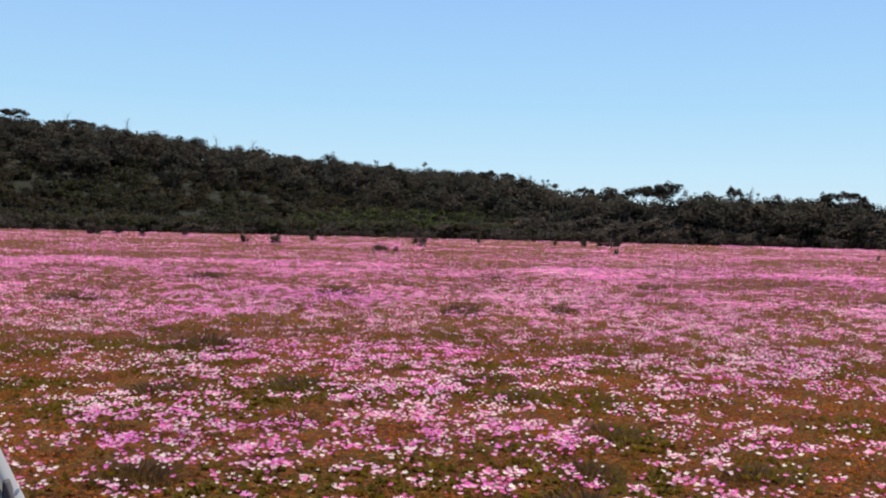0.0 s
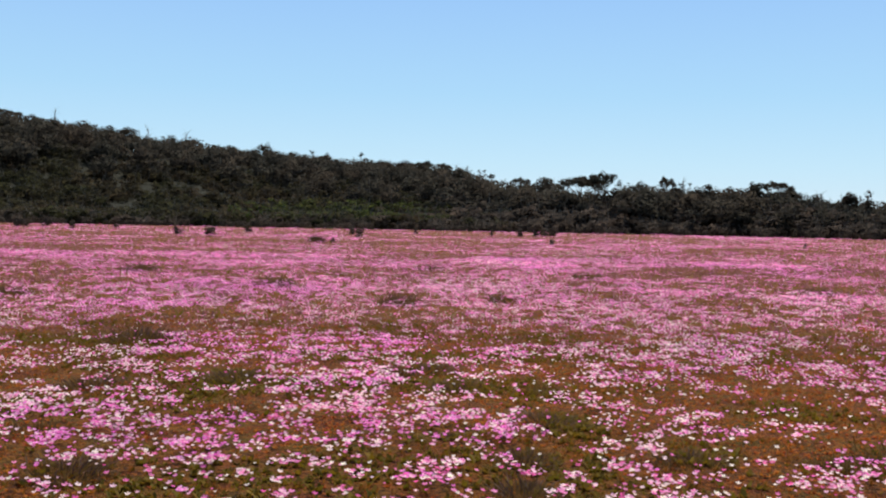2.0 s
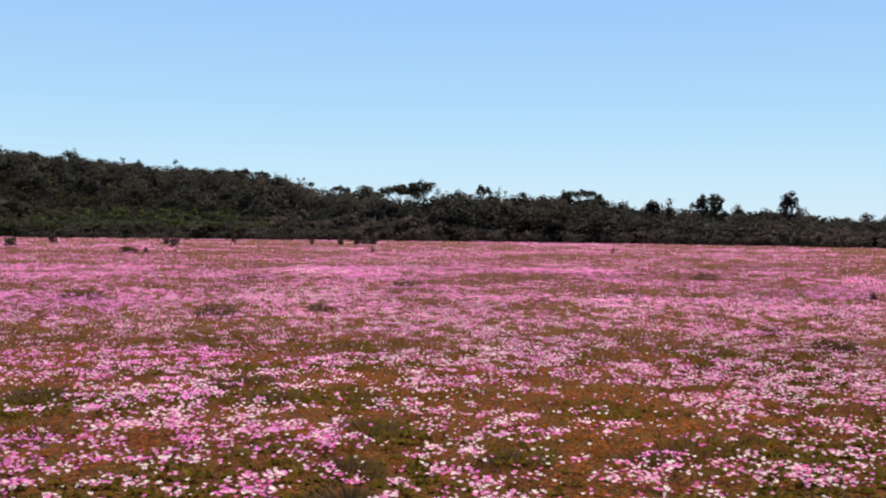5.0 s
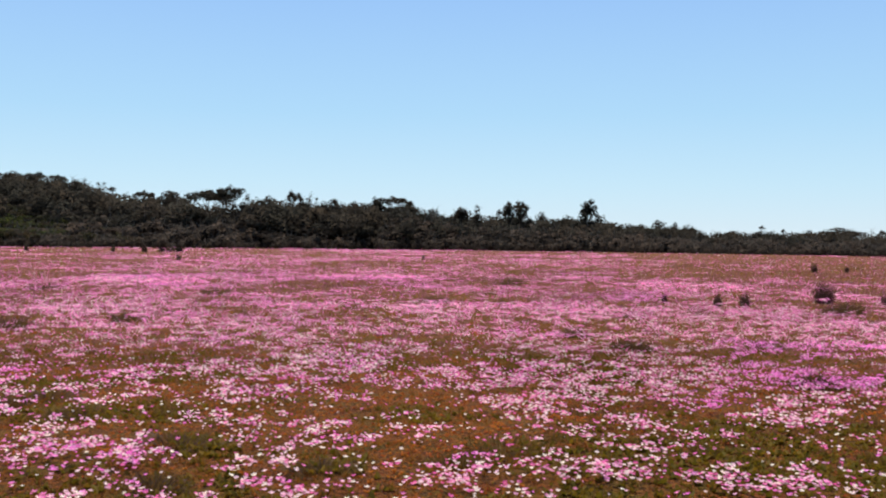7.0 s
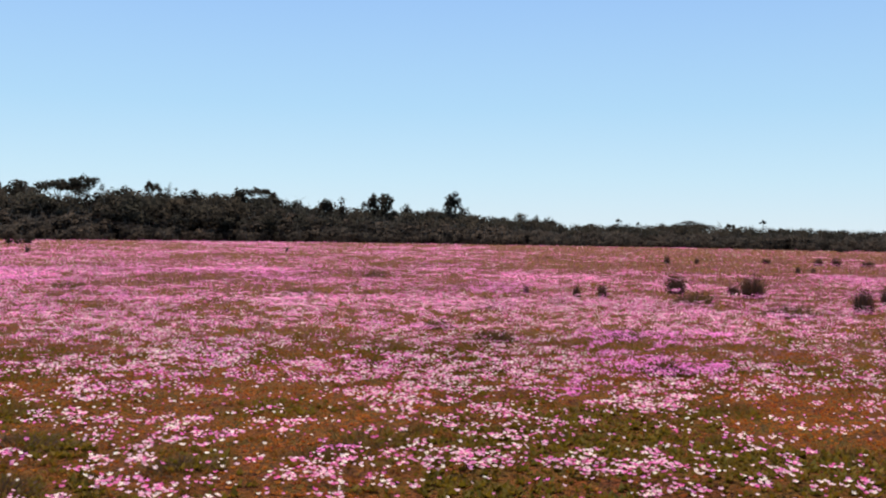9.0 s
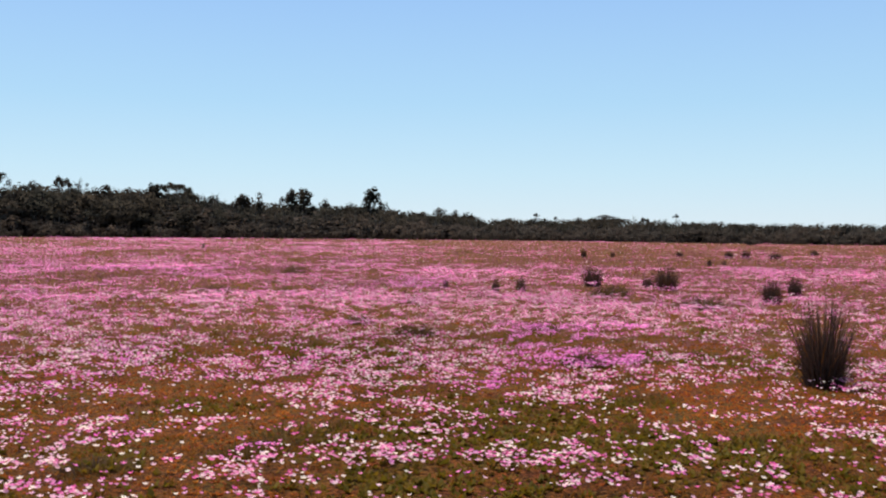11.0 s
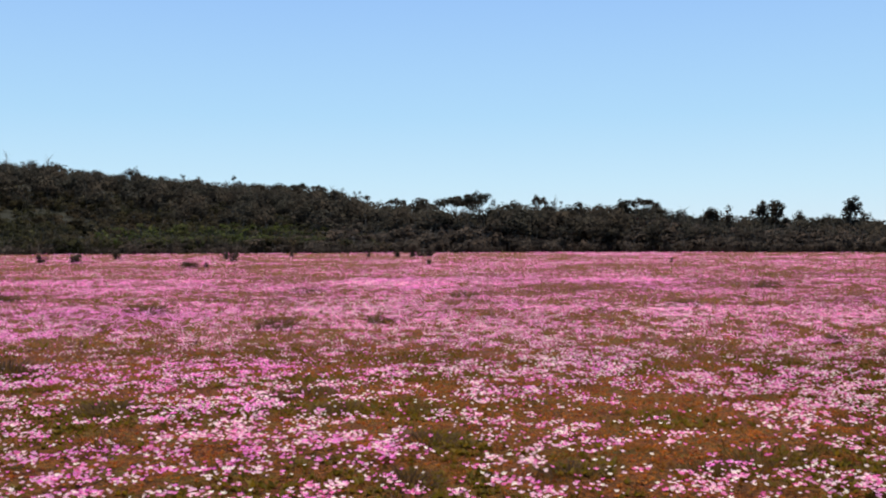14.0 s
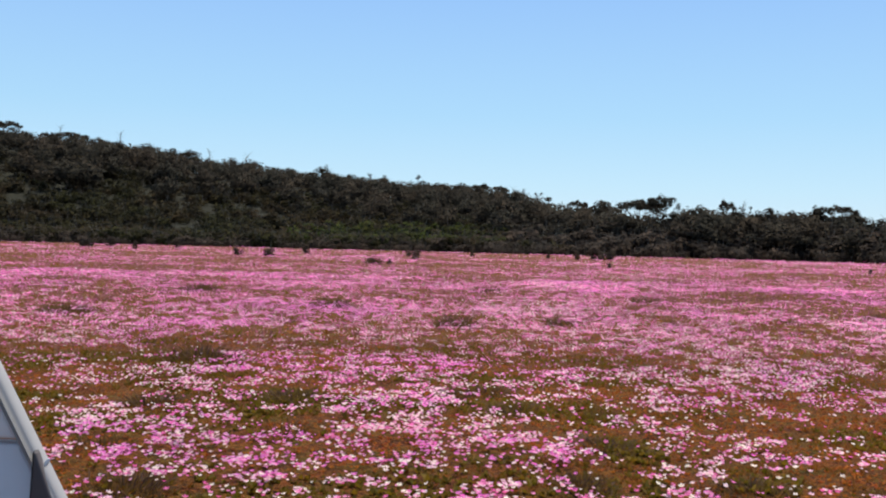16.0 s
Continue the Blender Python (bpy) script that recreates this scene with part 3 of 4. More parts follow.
def build_ground_cover():
    rng = np.random.default_rng(23)
    sets = {"green": [], "olive": [], "rust": [], "dry": []}
    for r0, r1, count, size0, log in ((5.0, 16.0, 104000, 0.056, False), (16.0, 50.0, 36000, 0.13, False), (50.0, 217.0, 40000, 0.22, True)):
        x, y, r = (log_sector if log else sector)(rng, count, r0, r1)
        n = len(x)
        d = richness(x, y)
        keep = (rng.random(n) < np.clip(1.15 - 0.75 * d, 0.2, 1)) & (r < edge_at(np.degrees(np.arctan2(x, y))) - 2)
        x, y, r, d = x[keep], y[keep], r[keep], d[keep]
        n = len(x)
        hue = vnoise(x, y, 1.1, 6) + 0.4 * (vnoise(x, y, 0.35, 7) - 0.5) + rng.normal(0, 0.14, n)
        hue = hue - 0.45 * patches(np.degrees(np.arctan2(x, y)), r, LUSH)
        hue = hue - 0.12 * np.clip((r - 16) / 30, 0, 1) + 0.12 * np.clip((np.degrees(np.arctan2(x, y)) - 14) / 12, 0, 1) * np.clip((14 - r) / 4, 0, 1)
        kind = np.where(hue > 0.555, 2, np.where(hue > 0.385, 1, 0))
        kind = np.where((kind == 0) & (rng.random(n) < np.clip((r - 11) / 8, 0, 0.9)), 1, kind)
        kind = np.where(rng.random(n) < np.clip((r - 12) / 16, 0, 0.88), 3, kind)
        size = size0 * (0.5 + 1.1 * rng.random(n) ** 2) * np.where(kind == 2, 0.55, 1.0)
        grow = np.where(log, np.clip(r / 90, 0.7, 1.6), 1.0)
        pos = np.stack([x, y, land(x, y) - 0.004], 1)
        for k, key in enumerate(sets):
            s = kind == k
            tv, tf = blade_template(rng, 4 if r0 < 10 else 3, 0.9 if k else 0.75, ((0.19, 0.06, 0.20, 0.10) if r0 < 10 else (0.14, 0.10, 0.11, 0.15))[k])
            sz = np.stack([size[s] * grow[s] * 1.2, size[s] * (0.75 if k != 2 else 0.55)], 1)
            sets[key].append(scatter(tv, tf, pos[s], sz, rng.random(s.sum()) * 6.283, np.radians(12) * rng.random(s.sum()), rng.random(s.sum()) * 6.283))
    text = {"green": ("low green leaves between the flowers", M_GREEN), "olive": ("olive-brown meadow grass between the flowers", M_OLIVE), "rust": ("rust-red and orange succulent leaves near the soil", M_RUST), "dry": ("dry reddish-brown meadow grass further off", M_DRY)}
    for key, (label, mat) in text.items():
        v, f = join_arrays(sets[key])
        tagged(new(key + "_ground_cover", mesh_from(key + "_ground_cover", v, f, mat)), label, "ground cover", "meadow leaves", "stuff")


build_ground_cover()


# ======== rush tussocks and grass clumps ========
def reeds(rng, count, radius, lean, width, ragged, dome=0.5):
    """Upright stems of unit height as thin bent three-sided strips."""
    v, f = [], []
    for i in range(count):
        a, q = rng.random() * 6.283, math.sqrt(rng.random())
        x, y = radius * q * math.cos(a), radius * q * math.sin(a)
        h = (1 - ragged * (1 - rng.random() ** 2.2)) * (1 - dome * q)
        b = a + rng.normal(0, 0.6)
        out = lean * (0.15 + q) * (0.4 + 0.8 * rng.random())
        t = rng.random() * 6.283
        w = width * (0.7 + 0.6 * rng.random())
        px, py = math.cos(t) * w, math.sin(t) * w
        n0 = len(v)
        for k, s in enumerate((0.0, 0.45, 0.8)):
            ox, oy, ww = x + math.cos(b) * out * s * s, y + math.sin(b) * out * s * s, 1 - 0.5 * s
            v += [(ox - px * ww, oy - py * ww, h * s - 0.01), (ox + px * ww, oy + py * ww, h * s - 0.01)]
        v += [(x + math.cos(b) * out, y + math.sin(b) * out, h), (x + math.cos(b) * out + px * 0.2, y + math.sin(b) * out + py * 0.2, h)]
        for k in range(3):
            f.append([n0 + 2 * k, n0 + 2 * k + 1, n0 + 2 * k + 3, n0 + 2 * k + 2])
    return np.array(v), np.array(f)


def tussock(rng, count, radius=0.33, lean=0.24, width=0.008):
    root = new("rush_tussock")
    part("foliage", mesh_from("foliage", *reeds(rng, count, radius, lean, width, 0.62, 0.28), M_RUSH), root)
    part("thatch", mesh_from("thatch", *reeds(rng, count // 2, radius * 1.15, lean * 1.3, width * 1.2, 0.8, 0.3), M_RUSH), root, "matted dead stems round the foot")
    part("dry_growth", mesh_from("dry_growth", *reeds(rng, count // 12, radius * 1.1, lean * 1.5, width * 0.7, 0.2), M_OLIVE), root, "straw-coloured dry stems")
    tagged(root, "dark brown upright rush tussock rising from the flowers", "tussock", "rush tussocks")
    return root


def place(ob, x, y, w, h, turn, first):
    """Puts a thing of unit size on the ground, w metres wide and h high; the first one is the thing itself."""
    m = Matrix.Translation((x, y, float(land(x, y)) - 0.01)) @ Matrix.Rotation(turn, 4, "Z")
    c = ob if first else copy_thing(ob, m)
    c.matrix_basis = m @ Matrix.Diagonal((w, w, h, 1))
    return c


rng = np.random.default_rng(5)
kinds = [tussock(rng, 700, 0.30, 0.38), tussock(rng, 560), tussock(rng, 560, 0.36, 0.30)]
used = [False] * 3
for i, (x, y, w, h) in enumerate(TUSSOCKS):
    k = i % 3
    place(kinds[k], x, y, w * 0.80, h * 1.12, 2.1 * i, not used[k])
    used[k] = True


def grass_clump(rng, k=1.0):
    root = new("grass_clump")
    part("foliage", mesh_from("foliage", *reeds(rng, int(620 * k), 0.46, 0.16, 0.005 / k ** 0.6, 0.7), M_CLUMP), root)
    if k > 0.5:
        part("thatch", mesh_from("thatch", *reeds(rng, int(240 * k), 0.42, 0.25, 0.009 / k ** 0.6, 0.8), M_RUSH), root, "dark dead blades")
    tagged(root, "low olive-brown grass clump among the flowers", "grass clump", "grass clumps")
    return root


kinds = [grass_clump(rng), grass_clump(rng)]
used = [False] * 2
for i, (az, r, w, h) in enumerate(CLUMPS_A + CLUMPS_B):
    k = i % 2
    place(kinds[k], r * math.sin(radians(az)), r * math.cos(radians(az)), w * (1.0 if r < 8 else 1.35), h * (1.0 if r < 8 else 1.35 if r < 12 else 1.9), 1.7 * i, not used[k])
    used[k] = True


small = [grass_clump(rng, 0.2), grass_clump(rng, 0.2), grass_clump(rng, 0.2)]
for i, (az, r, w, h) in enumerate(STREWN):
    place(small[i % 3], r * math.sin(radians(az)), r * math.cos(radians(az)), w, h, 1.9 * i, i < 3)


# ======== shrubs and trees ========
def unit(v):
    return v / np.maximum(np.linalg.norm(v, axis=1)[:, None], 1e-6)


def leaf_cloud(rng, lobes, per_lobe, leaf):
    """Uneven lobes (x, y, z, radius, flatness), of many small leaf sprays. Returns vertices, quads and rounded normals."""
    vs, fs, ns, off = [], [], [], 0
    tv = np.array([(-1.0, -0.35, 0), (0.2, -0.6, 0.15), (1.0, 0.1, -0.1), (-0.2, 0.6, 0.2)])
    for x, y, z, rad, flat in lobes:
        at = np.array([x, y, z])
        stretch = np.array([1, 1, flat])
        d = unit(rng.normal(size=(per_lobe, 3)))
        c = at + d * (rad * (0.30 + 0.75 * rng.random(per_lobe) ** 0.55))[:, None] * stretch
        tilt = np.arccos(np.clip(d[:, 2], -1, 1)) * 0.85 + rng.normal(0, 0.4, per_lobe)
        lean = np.arctan2(d[:, 1], d[:, 0]) + rng.normal(0, 0.4, per_lobe)
        v, f = scatter(tv, np.array([[0, 1, 2, 3]]), c, leaf * (0.6 + 0.8 * rng.random(per_lobe)), rng.random(per_lobe) * 6.283, tilt, lean)
        vs.append(v), fs.append(f + off), ns.append(unit((v - at) / stretch + np.array([0, 0, 0.35 * rad])))
        off += len(v)
    return np.concatenate(vs), np.concatenate(fs), np.concatenate(ns)


def limb(points, radii, sides=5):
    v, f = [], []
    for (x, y, z), r in zip(points, radii):
        for k in range(sides):
            a = 6.283 * k / sides
            v.append((x + r * math.cos(a), y + r * math.sin(a), z))
    for i in range(len(points) - 1):
        for k in range(sides):
            k2 = (k + 1) % sides
            f.append([i * sides + k, i * sides + k2, (i + 1) * sides + k2, (i + 1) * sides + k])
    return np.array(v), np.array(f)


# spread, base of the crown, lobes, radius of a lobe, flatness, leaves in a lobe, size of a leaf spray
FORMS = {
    "dome": (0.33, 0.50, 12, 0.16, 0.75, 60, 0.032), "umbrella": (0.46, 0.78, 18, 0.120, 0.55, 52, 0.028), "column": (0.09, 0.40, 9, 0.09, 1.4, 36, 0.028),
    "tuft": (0.10, 0.84, 5, 0.07, 0.6, 18, 0.030), "round": (0.25, 0.36, 13, 0.15, 1.0, 60, 0.032), "ragged": (0.27, 0.22, 26, 0.078, 1.15, 38, 0.027),
    "spire": (0.24, 0.25, 15, 0.12, 1.1, 60, 0.032), "dense": (0.34, 0.30, 8, 0.25, 0.80, 29, 0.054),
}


def tree_arrays(rng, style):
    """A tree one metre high: wood, and leaves with their normals."""
    spread, base, count, rad, flat, per, leaf = FORMS[style]
    lobes, wood = [], []
    lean = rng.normal(0, 0.05, 2)
    fork = base * 0.45
    wood.append(limb([(0, 0, -0.03), (lean[0] * 0.4, lean[1] * 0.4, fork * 0.6), (lean[0], lean[1], fork)], (0.026, 0.020, 0.016)))
    for i in range(count):
        a = 6.283 * (i + 0.7 * rng.random()) / count * (5.3 if style in ("ragged", "spire", "column") else 1.0)
        q = spread * math.sqrt(rng.random()) if i else 0.0
        top = 1 - rad * flat - 0.30 * (1 - base) * (q / spread) ** 2 * (0.6 if style == "umbrella" else 1.6)
        z = base + (top - base) * (rng.random() ** 0.6 if i else 1.0)
        if style == "umbrella":
            z = top - 0.10 * rng.random() - 0.10 * (q / spread) ** 3
        elif style == "ragged":
            top = 1 - rad * flat
            z = base + (top - base) * (i / count + 0.15 * rng.random()) if i > 2 else top - 0.08 * i
            q *= (1 - 0.55 * abs(2 * (z - base) / (1 - base) - 0.6)) * (0.75 + 0.6 * rng.random())
        elif style == "spire":
            z = base + (1 - rad * flat - base) * (i / count) ** 0.9 if i else base
            q *= 1.05 - 0.95 * (z - base) / (1 - base)
        x, y = lean[0] + q * math.cos(a), lean[1] + q * math.sin(a)
        lobes.append((x, y, z, rad * (0.70 + 0.55 * rng.random()), flat))
        if i % (3 if style == "dense" else 2) == 0:
            wood.append(limb([(lean[0], lean[1], fork * 0.9), (lean[0] + (x - lean[0]) * 0.5, lean[1] + (y - lean[1]) * 0.5, fork + (z - fork) * 0.6), (x, y, z)], (0.013, 0.009, 0.004), 4))
    v, f, n = leaf_cloud(rng, lobes, per, leaf)
    v[:, 2] /= np.percentile(v[:, 2], 99.5)
    return join_arrays(wood), (v, f, n)


def twiggy_arrays(rng):
    """A half-bare tree: fine forking limbs with a few small leaf puffs."""
    wood, lobes = [limb([(0, 0, -0.02), (0.02, 0.01, 0.35), (0.0, 0.02, 0.6)], (0.022, 0.016, 0.010), 4)], []
    for k in range(15):
        a, z0 = rng.random() * 6.283, 0.35 + 0.3 * rng.random()
        q, top = 0.10 + 0.24 * rng.random(), 0.72 + 0.28 * rng.random()
        x, y = q * math.cos(a), q * math.sin(a)
        wood.append(limb([(0.01, 0.01, z0), (x * 0.5, y * 0.5, z0 + (top - z0) * 0.6), (x, y, top)], (0.009, 0.006, 0.002), 3))
        if k % 2:
            lobes.append((x * 0.95, y * 0.95, top - 0.06, 0.055 + 0.03 * rng.random(), 0.8))
    return join_arrays(wood), leaf_cloud(rng, lobes, 20, 0.020)


def shrub_arrays(rng, per=19, leaf=0.098, count=6):
    """A shrub one metre high: upright thin stems and uneven leaf lobes down to the ground."""
    lobes = [(0.27 * rng.normal() * 0.8, 0.27 * rng.normal() * 0.8, 0.35 + 0.36 * rng.random(), 0.24 + 0.12 * rng.random(), 0.95) for _ in range(count - 3)]
    lobes = [(x, y, min(z, 1.0 - r * 0.9), r, fl) for x, y, z, r, fl in lobes]
    v, f = [], []
    for k in range(8):
        a, q, t = rng.random() * 6.283, 0.42 * math.sqrt(rng.random()), rng.random() * 6.283
        x, y, h, w = q * math.cos(a), q * math.sin(a), 0.7 + 0.5 * rng.random(), 0.012
        ox, oy = 0.18 * rng.normal(), 0.18 * rng.normal()
        b = len(v)
        v += [(x - w * math.cos(t), y - w * math.sin(t), -0.03), (x + w * math.cos(t), y + w * math.sin(t), -0.03), (x + ox + 0.3 * w * math.cos(t), y + oy + 0.3 * w * math.sin(t), h), (x + ox - 0.3 * w * math.cos(t), y + oy - 0.3 * w * math.sin(t), h)]
        f.append([b, b + 1, b + 2, b + 3])
    low = [(0.32 * math.cos(a), 0.32 * math.sin(a), 0.20, 0.27, 0.8) for a in (0.3, 2.4, 4.5)]
    return (np.array(v), np.array(f)), leaf_cloud(rng, lobes + low, per, leaf)


rng = np.random.default_rng(77)
TREES = {s: [tree_arrays(rng, s) for _ in range(6 if s == "dense" else 4)] for s in FORMS}
TREES["twiggy"] = [twiggy_arrays(rng) for _ in range(4)]
SHRUBS = [shrub_arrays(rng) for _ in range(4)]
FULL_SHRUBS = [shrub_arrays(rng, 70, 0.060, 9) for _ in range(4)]


def thing_tree(style, k):
    wood, (v, f, n) = TREES[style][k]
    root = new("tree")
    part("trunk", mesh_from("trunk", *wood, M_BARK, True), root, "grey trunk with forking limbs")
    part("crown", mesh_from("crown", v, f, M_CROWN, normals=n), root)
    words = {
        "dome": "dark gum tree with a domed crown in the woodland edge", "umbrella": "flat-topped gum tree with gaps under its crown", "column": "slender upright tree standing above the scrub",
        "tuft": "thin bare-stemmed tree with a small tuft of leaves", "round": "dark bushy tree rising above the scrub", "ragged": "dark tree with a tall ragged crown above the scrub",
        "spire": "dark tree with a pointed dense crown above the scrub", "twiggy": "half-bare gum tree with thin twigs and few leaves",
    }
    return tagged(root, words[style], "tree", "woodland trees")


def thing_shrub(k):
    wood, leaves = FULL_SHRUBS[k]
    root = new("shrub")
    part("stems", mesh_from("stems", *wood, M_BARK, True), root, "thin woody stems")
    part("foliage", mesh_from("foliage", leaves[0], leaves[1], M_BUSH, normals=leaves[2]), root)
    return tagged(root, "dark low shrub at the edge of the flower meadow", "shrub", "shrubs by the meadow")


# heading, top elevation, half width in degrees, form
SKYLINE_A = [
    (-23.6, 5.97, 0.62, "umbrella"), (-22.62, 5.44, 0.34, "dome"), (-21.69, 5.5, 0.28, "umbrella"), (-20.29, 5.59, 0.81, "umbrella"),
    (-19.03, 5.39, 0.37, "dome"), (-18.11, 5.23, 0.43, "round"), (-16.64, 5.18, 0.68, "dome"), (-15.09, 4.98, 0.43, "dome"),
    (-14.13, 4.96, 0.56, "dome"), (-12.13, 4.64, 0.46, "twiggy"), (-10.8, 4.54, 0.62, "dome"), (-9.36, 4.17, 0.31, "dome"),
    (-8.59, 4.17, 0.62, "dome"), (-6.91, 4.29, 0.62, "dome"), (-6.46, 4.4, 0.22, "round"), (-5.05, 3.93, 0.31, "dome"), (-3.84, 4.1, 0.25, "twiggy"),
    (-3.05, 3.92, 0.22, "round"), (-1.25, 4.01, 0.15, "tuft"), (-0.88, 3.69, 0.43, "dome"), (1.36, 3.61, 0.5, "dome"), (2.57, 3.61, 0.5, "umbrella"),
    (3.62, 3.5, 0.34, "umbrella"), (5.07, 3.4, 0.28, "twiggy"), (5.79, 3.25, 0.31, "twiggy"), (6.41, 2.93, 0.19, "tuft"),
]
SKYLINE_B = [
    (8.1, 2.75, 0.46, "umbrella"), (9.14, 2.75, 0.93, "dome"), (11.6, 2.88, 0.95, "umbrella"), (12.3, 2.95, 0.6, "umbrella"), (12.85, 3.13, 0.62, "umbrella"),
    (13.84, 2.69, 0.31, "round"), (15.0, 2.62, 0.43, "dome"), (16.35, 2.9, 0.4, "umbrella"), (17.35, 2.64, 0.43, "twiggy"),
    (18.88, 2.48, 0.62, "dome"), (19.77, 2.36, 0.43, "round"), (20.95, 2.61, 0.34, "round"), (22.14, 2.66, 0.87, "umbrella"),
    (23.3, 2.42, 0.37, "dome"), (24.28, 1.98, 0.56, "round"), (26.11, 2.06, 0.46, "spire"), (27.12, 2.21, 0.25, "column"),
    (28.76, 2.42, 0.46, "ragged"), (29.68, 2.46, 0.43, "ragged"), (30.94, 1.85, 0.34, "round"), (32.29, 1.67, 0.5, "dome"),
    (33.33, 2.56, 0.59, "ragged"),
]
SKYLINE_C = [
    (37.46, 1.41, 0.5, "round"), (38.43, 1.29, 0.28, "round"), (38.98, 1.19, 0.43, "dome"), (42.87, 1.15, 0.19, "tuft"), (42.87, 0.83, 0.4, "dome"),
    (44.09, 0.96, 0.09, "tuft"), (45.33, 0.91, 0.4, "dome"), (46.76, 1.04, 0.87, "dome"), (47.61, 0.95, 0.4, "dome"), (49.13, 0.92, 0.25, "umbrella"),
    (50.13, 0.87, 0.31, "twiggy"), (51.03, 1.12, 0.19, "tuft"), (51.87, 0.69, 0.31, "dome"), (52.97, 0.69, 0.4, "dome"), (54.59, 0.55, 0.37, "dome"),
]
RIDGE = []
ridge_rng = np.random.default_rng(58)
ridge_az = -31.0
while ridge_az < 66:
    big = float(np.interp(ridge_az, [24, 36], [1.0, 0.55]))
    if not 10.6 < ridge_az < 13.6:
        RIDGE.append((ridge_az, float(sky_el(ridge_az)) + big * (-0.34 + 0.34 * ridge_rng.random()), big * (0.40 + 0.40 * ridge_rng.random()), ("dome", "round", "round", "dome")[ridge_rng.integers(0, 4)]))
    ridge_az += 0.55 + 0.9 * ridge_rng.random()
made = {}
for i, (az, el, hw, style) in enumerate(SKYLINE_A + SKYLINE_B + SKYLINE_C + RIDGE):
    d = float(ridge_d(az)) - (14 if style in ("ragged", "spire", "column") else 3)
    x, y = d * math.sin(radians(az)), d * math.cos(radians(az))
    z = float(land(x, y))
    h = EYE + d * math.tan(radians(el)) - z
    k = i % 4
    w = d * math.radians(hw) / float(np.percentile(np.abs(TREES[style][k][1][0][:, :2]), 86))
    m = Matrix.Translation((x, y, z)) @ Matrix.Rotation(1.3 * i, 4, "Z")
    ob = made.get((style, k))
    if ob is None:
        ob = made[(style, k)] = thing_tree(style, k)
    else:
        ob = copy_thing(ob, m)
    ob.matrix_basis = m @ Matrix.Diagonal((w, w, h, 1))

# dead trees whose bare twigs stand over the crowns: heading, top elevation, distance
DEAD_TREES = [(-21.0, 5.85, 396), (-17.9, 5.72, 396), (-13.1, 5.0, 396), (-11.0, 4.85, 396), (4.4, 3.42, 335), (10.6, 2.6, 255), (17.3, 2.72, 250), (9.9, 2.6, 262), (24.6, 2.05, 246), (48.6, 0.98, 258)]


def dead_tree(rng):
    wood = [limb([(0, 0, -0.02), (0.02, 0.01, 0.4), (0.0, 0.02, 0.8), (0.01, 0.0, 1.0)], (0.022, 0.017, 0.010, 0.003), 4)]
    for k in range(16):
        a, z0 = rng.random() * 6.283, 0.45 + 0.45 * rng.random()
        q, dz = 0.10 + 0.16 * rng.random(), 0.08 + 0.14 * rng.random()
        mid = (q * 0.5 * math.cos(a), q * 0.5 * math.sin(a), z0 + dz * 0.6)
        wood.append(limb([(0.01, 0.01, z0), mid, (q * math.cos(a + 0.2), q * math.sin(a + 0.2), z0 + dz)], (0.009, 0.006, 0.002), 3))
    root = new("dead_tree", mesh_from("dead_tree", *join_arrays(wood), M_BARK, True))
    return tagged(root, "leafless grey dead tree standing over the woodland crowns", "tree", "dead trees")


first_dead = None
for i, (az, el, d) in enumerate(DEAD_TREES):
    x, y = d * math.sin(radians(az)), d * math.cos(radians(az))
    z = float(land(x, y))
    h = EYE + d * math.tan(radians(el)) - z
    m = Matrix.Translation((x, y, z)) @ Matrix.Rotation(2.3 * i, 4, "Z")
    if first_dead is None:
        ob = first_dead = dead_tree(np.random.default_rng(91))
    else:
        ob = copy_thing(first_dead, m)
    ob.matrix_basis = m @ Matrix.Diagonal((h, h, h, 1))

# shrubs that stand out on the meadow: heading, distance, width, height
EDGE_SHRUBS = [
    (-19.6, 138, 2.2, 1.45), (-17.0, 120, 0.85, 0.9), (-11.4, 99, 0.95, 0.8), (-9.6, 96.5, 1.5, 0.8), (-3.8, 73.7, 1.0, 0.5), (-1.2, 100, 1.05, 0.8), (2.1, 137, 0.8, 0.95), (6.5, 133, 0.6, 0.85),
    (8.2, 129, 0.75, 1.05), (9.2, 136, 2.4, 1.5), (9.9, 135, 2.4, 1.4), (10.0, 80, 0.5, 0.45), (-2.7, 73.4, 0.45, 0.42), (-14.7, 150, 1.2, 1.3), (-1.6, 118, 0.9, 0.9), (-7.5, 126, 1.2, 1.0), (-18.3, 155, 1.6, 1.6), (23.9, 92, 0.35, 0.4), (55.0, 150, 2.0, 0.8), (53.5, 160, 1.6, 0.7),
]
firsts = [None] * 4
for i, (az, r, w, h) in enumerate(EDGE_SHRUBS):
    k = i % 4
    first = firsts[k] is None
    if first:
        firsts[k] = thing_shrub(k)
    place(firsts[k], r * math.sin(radians(az)), r * math.cos(radians(az)), w / 1.25, h * 1.3, 1.1 * i, first)


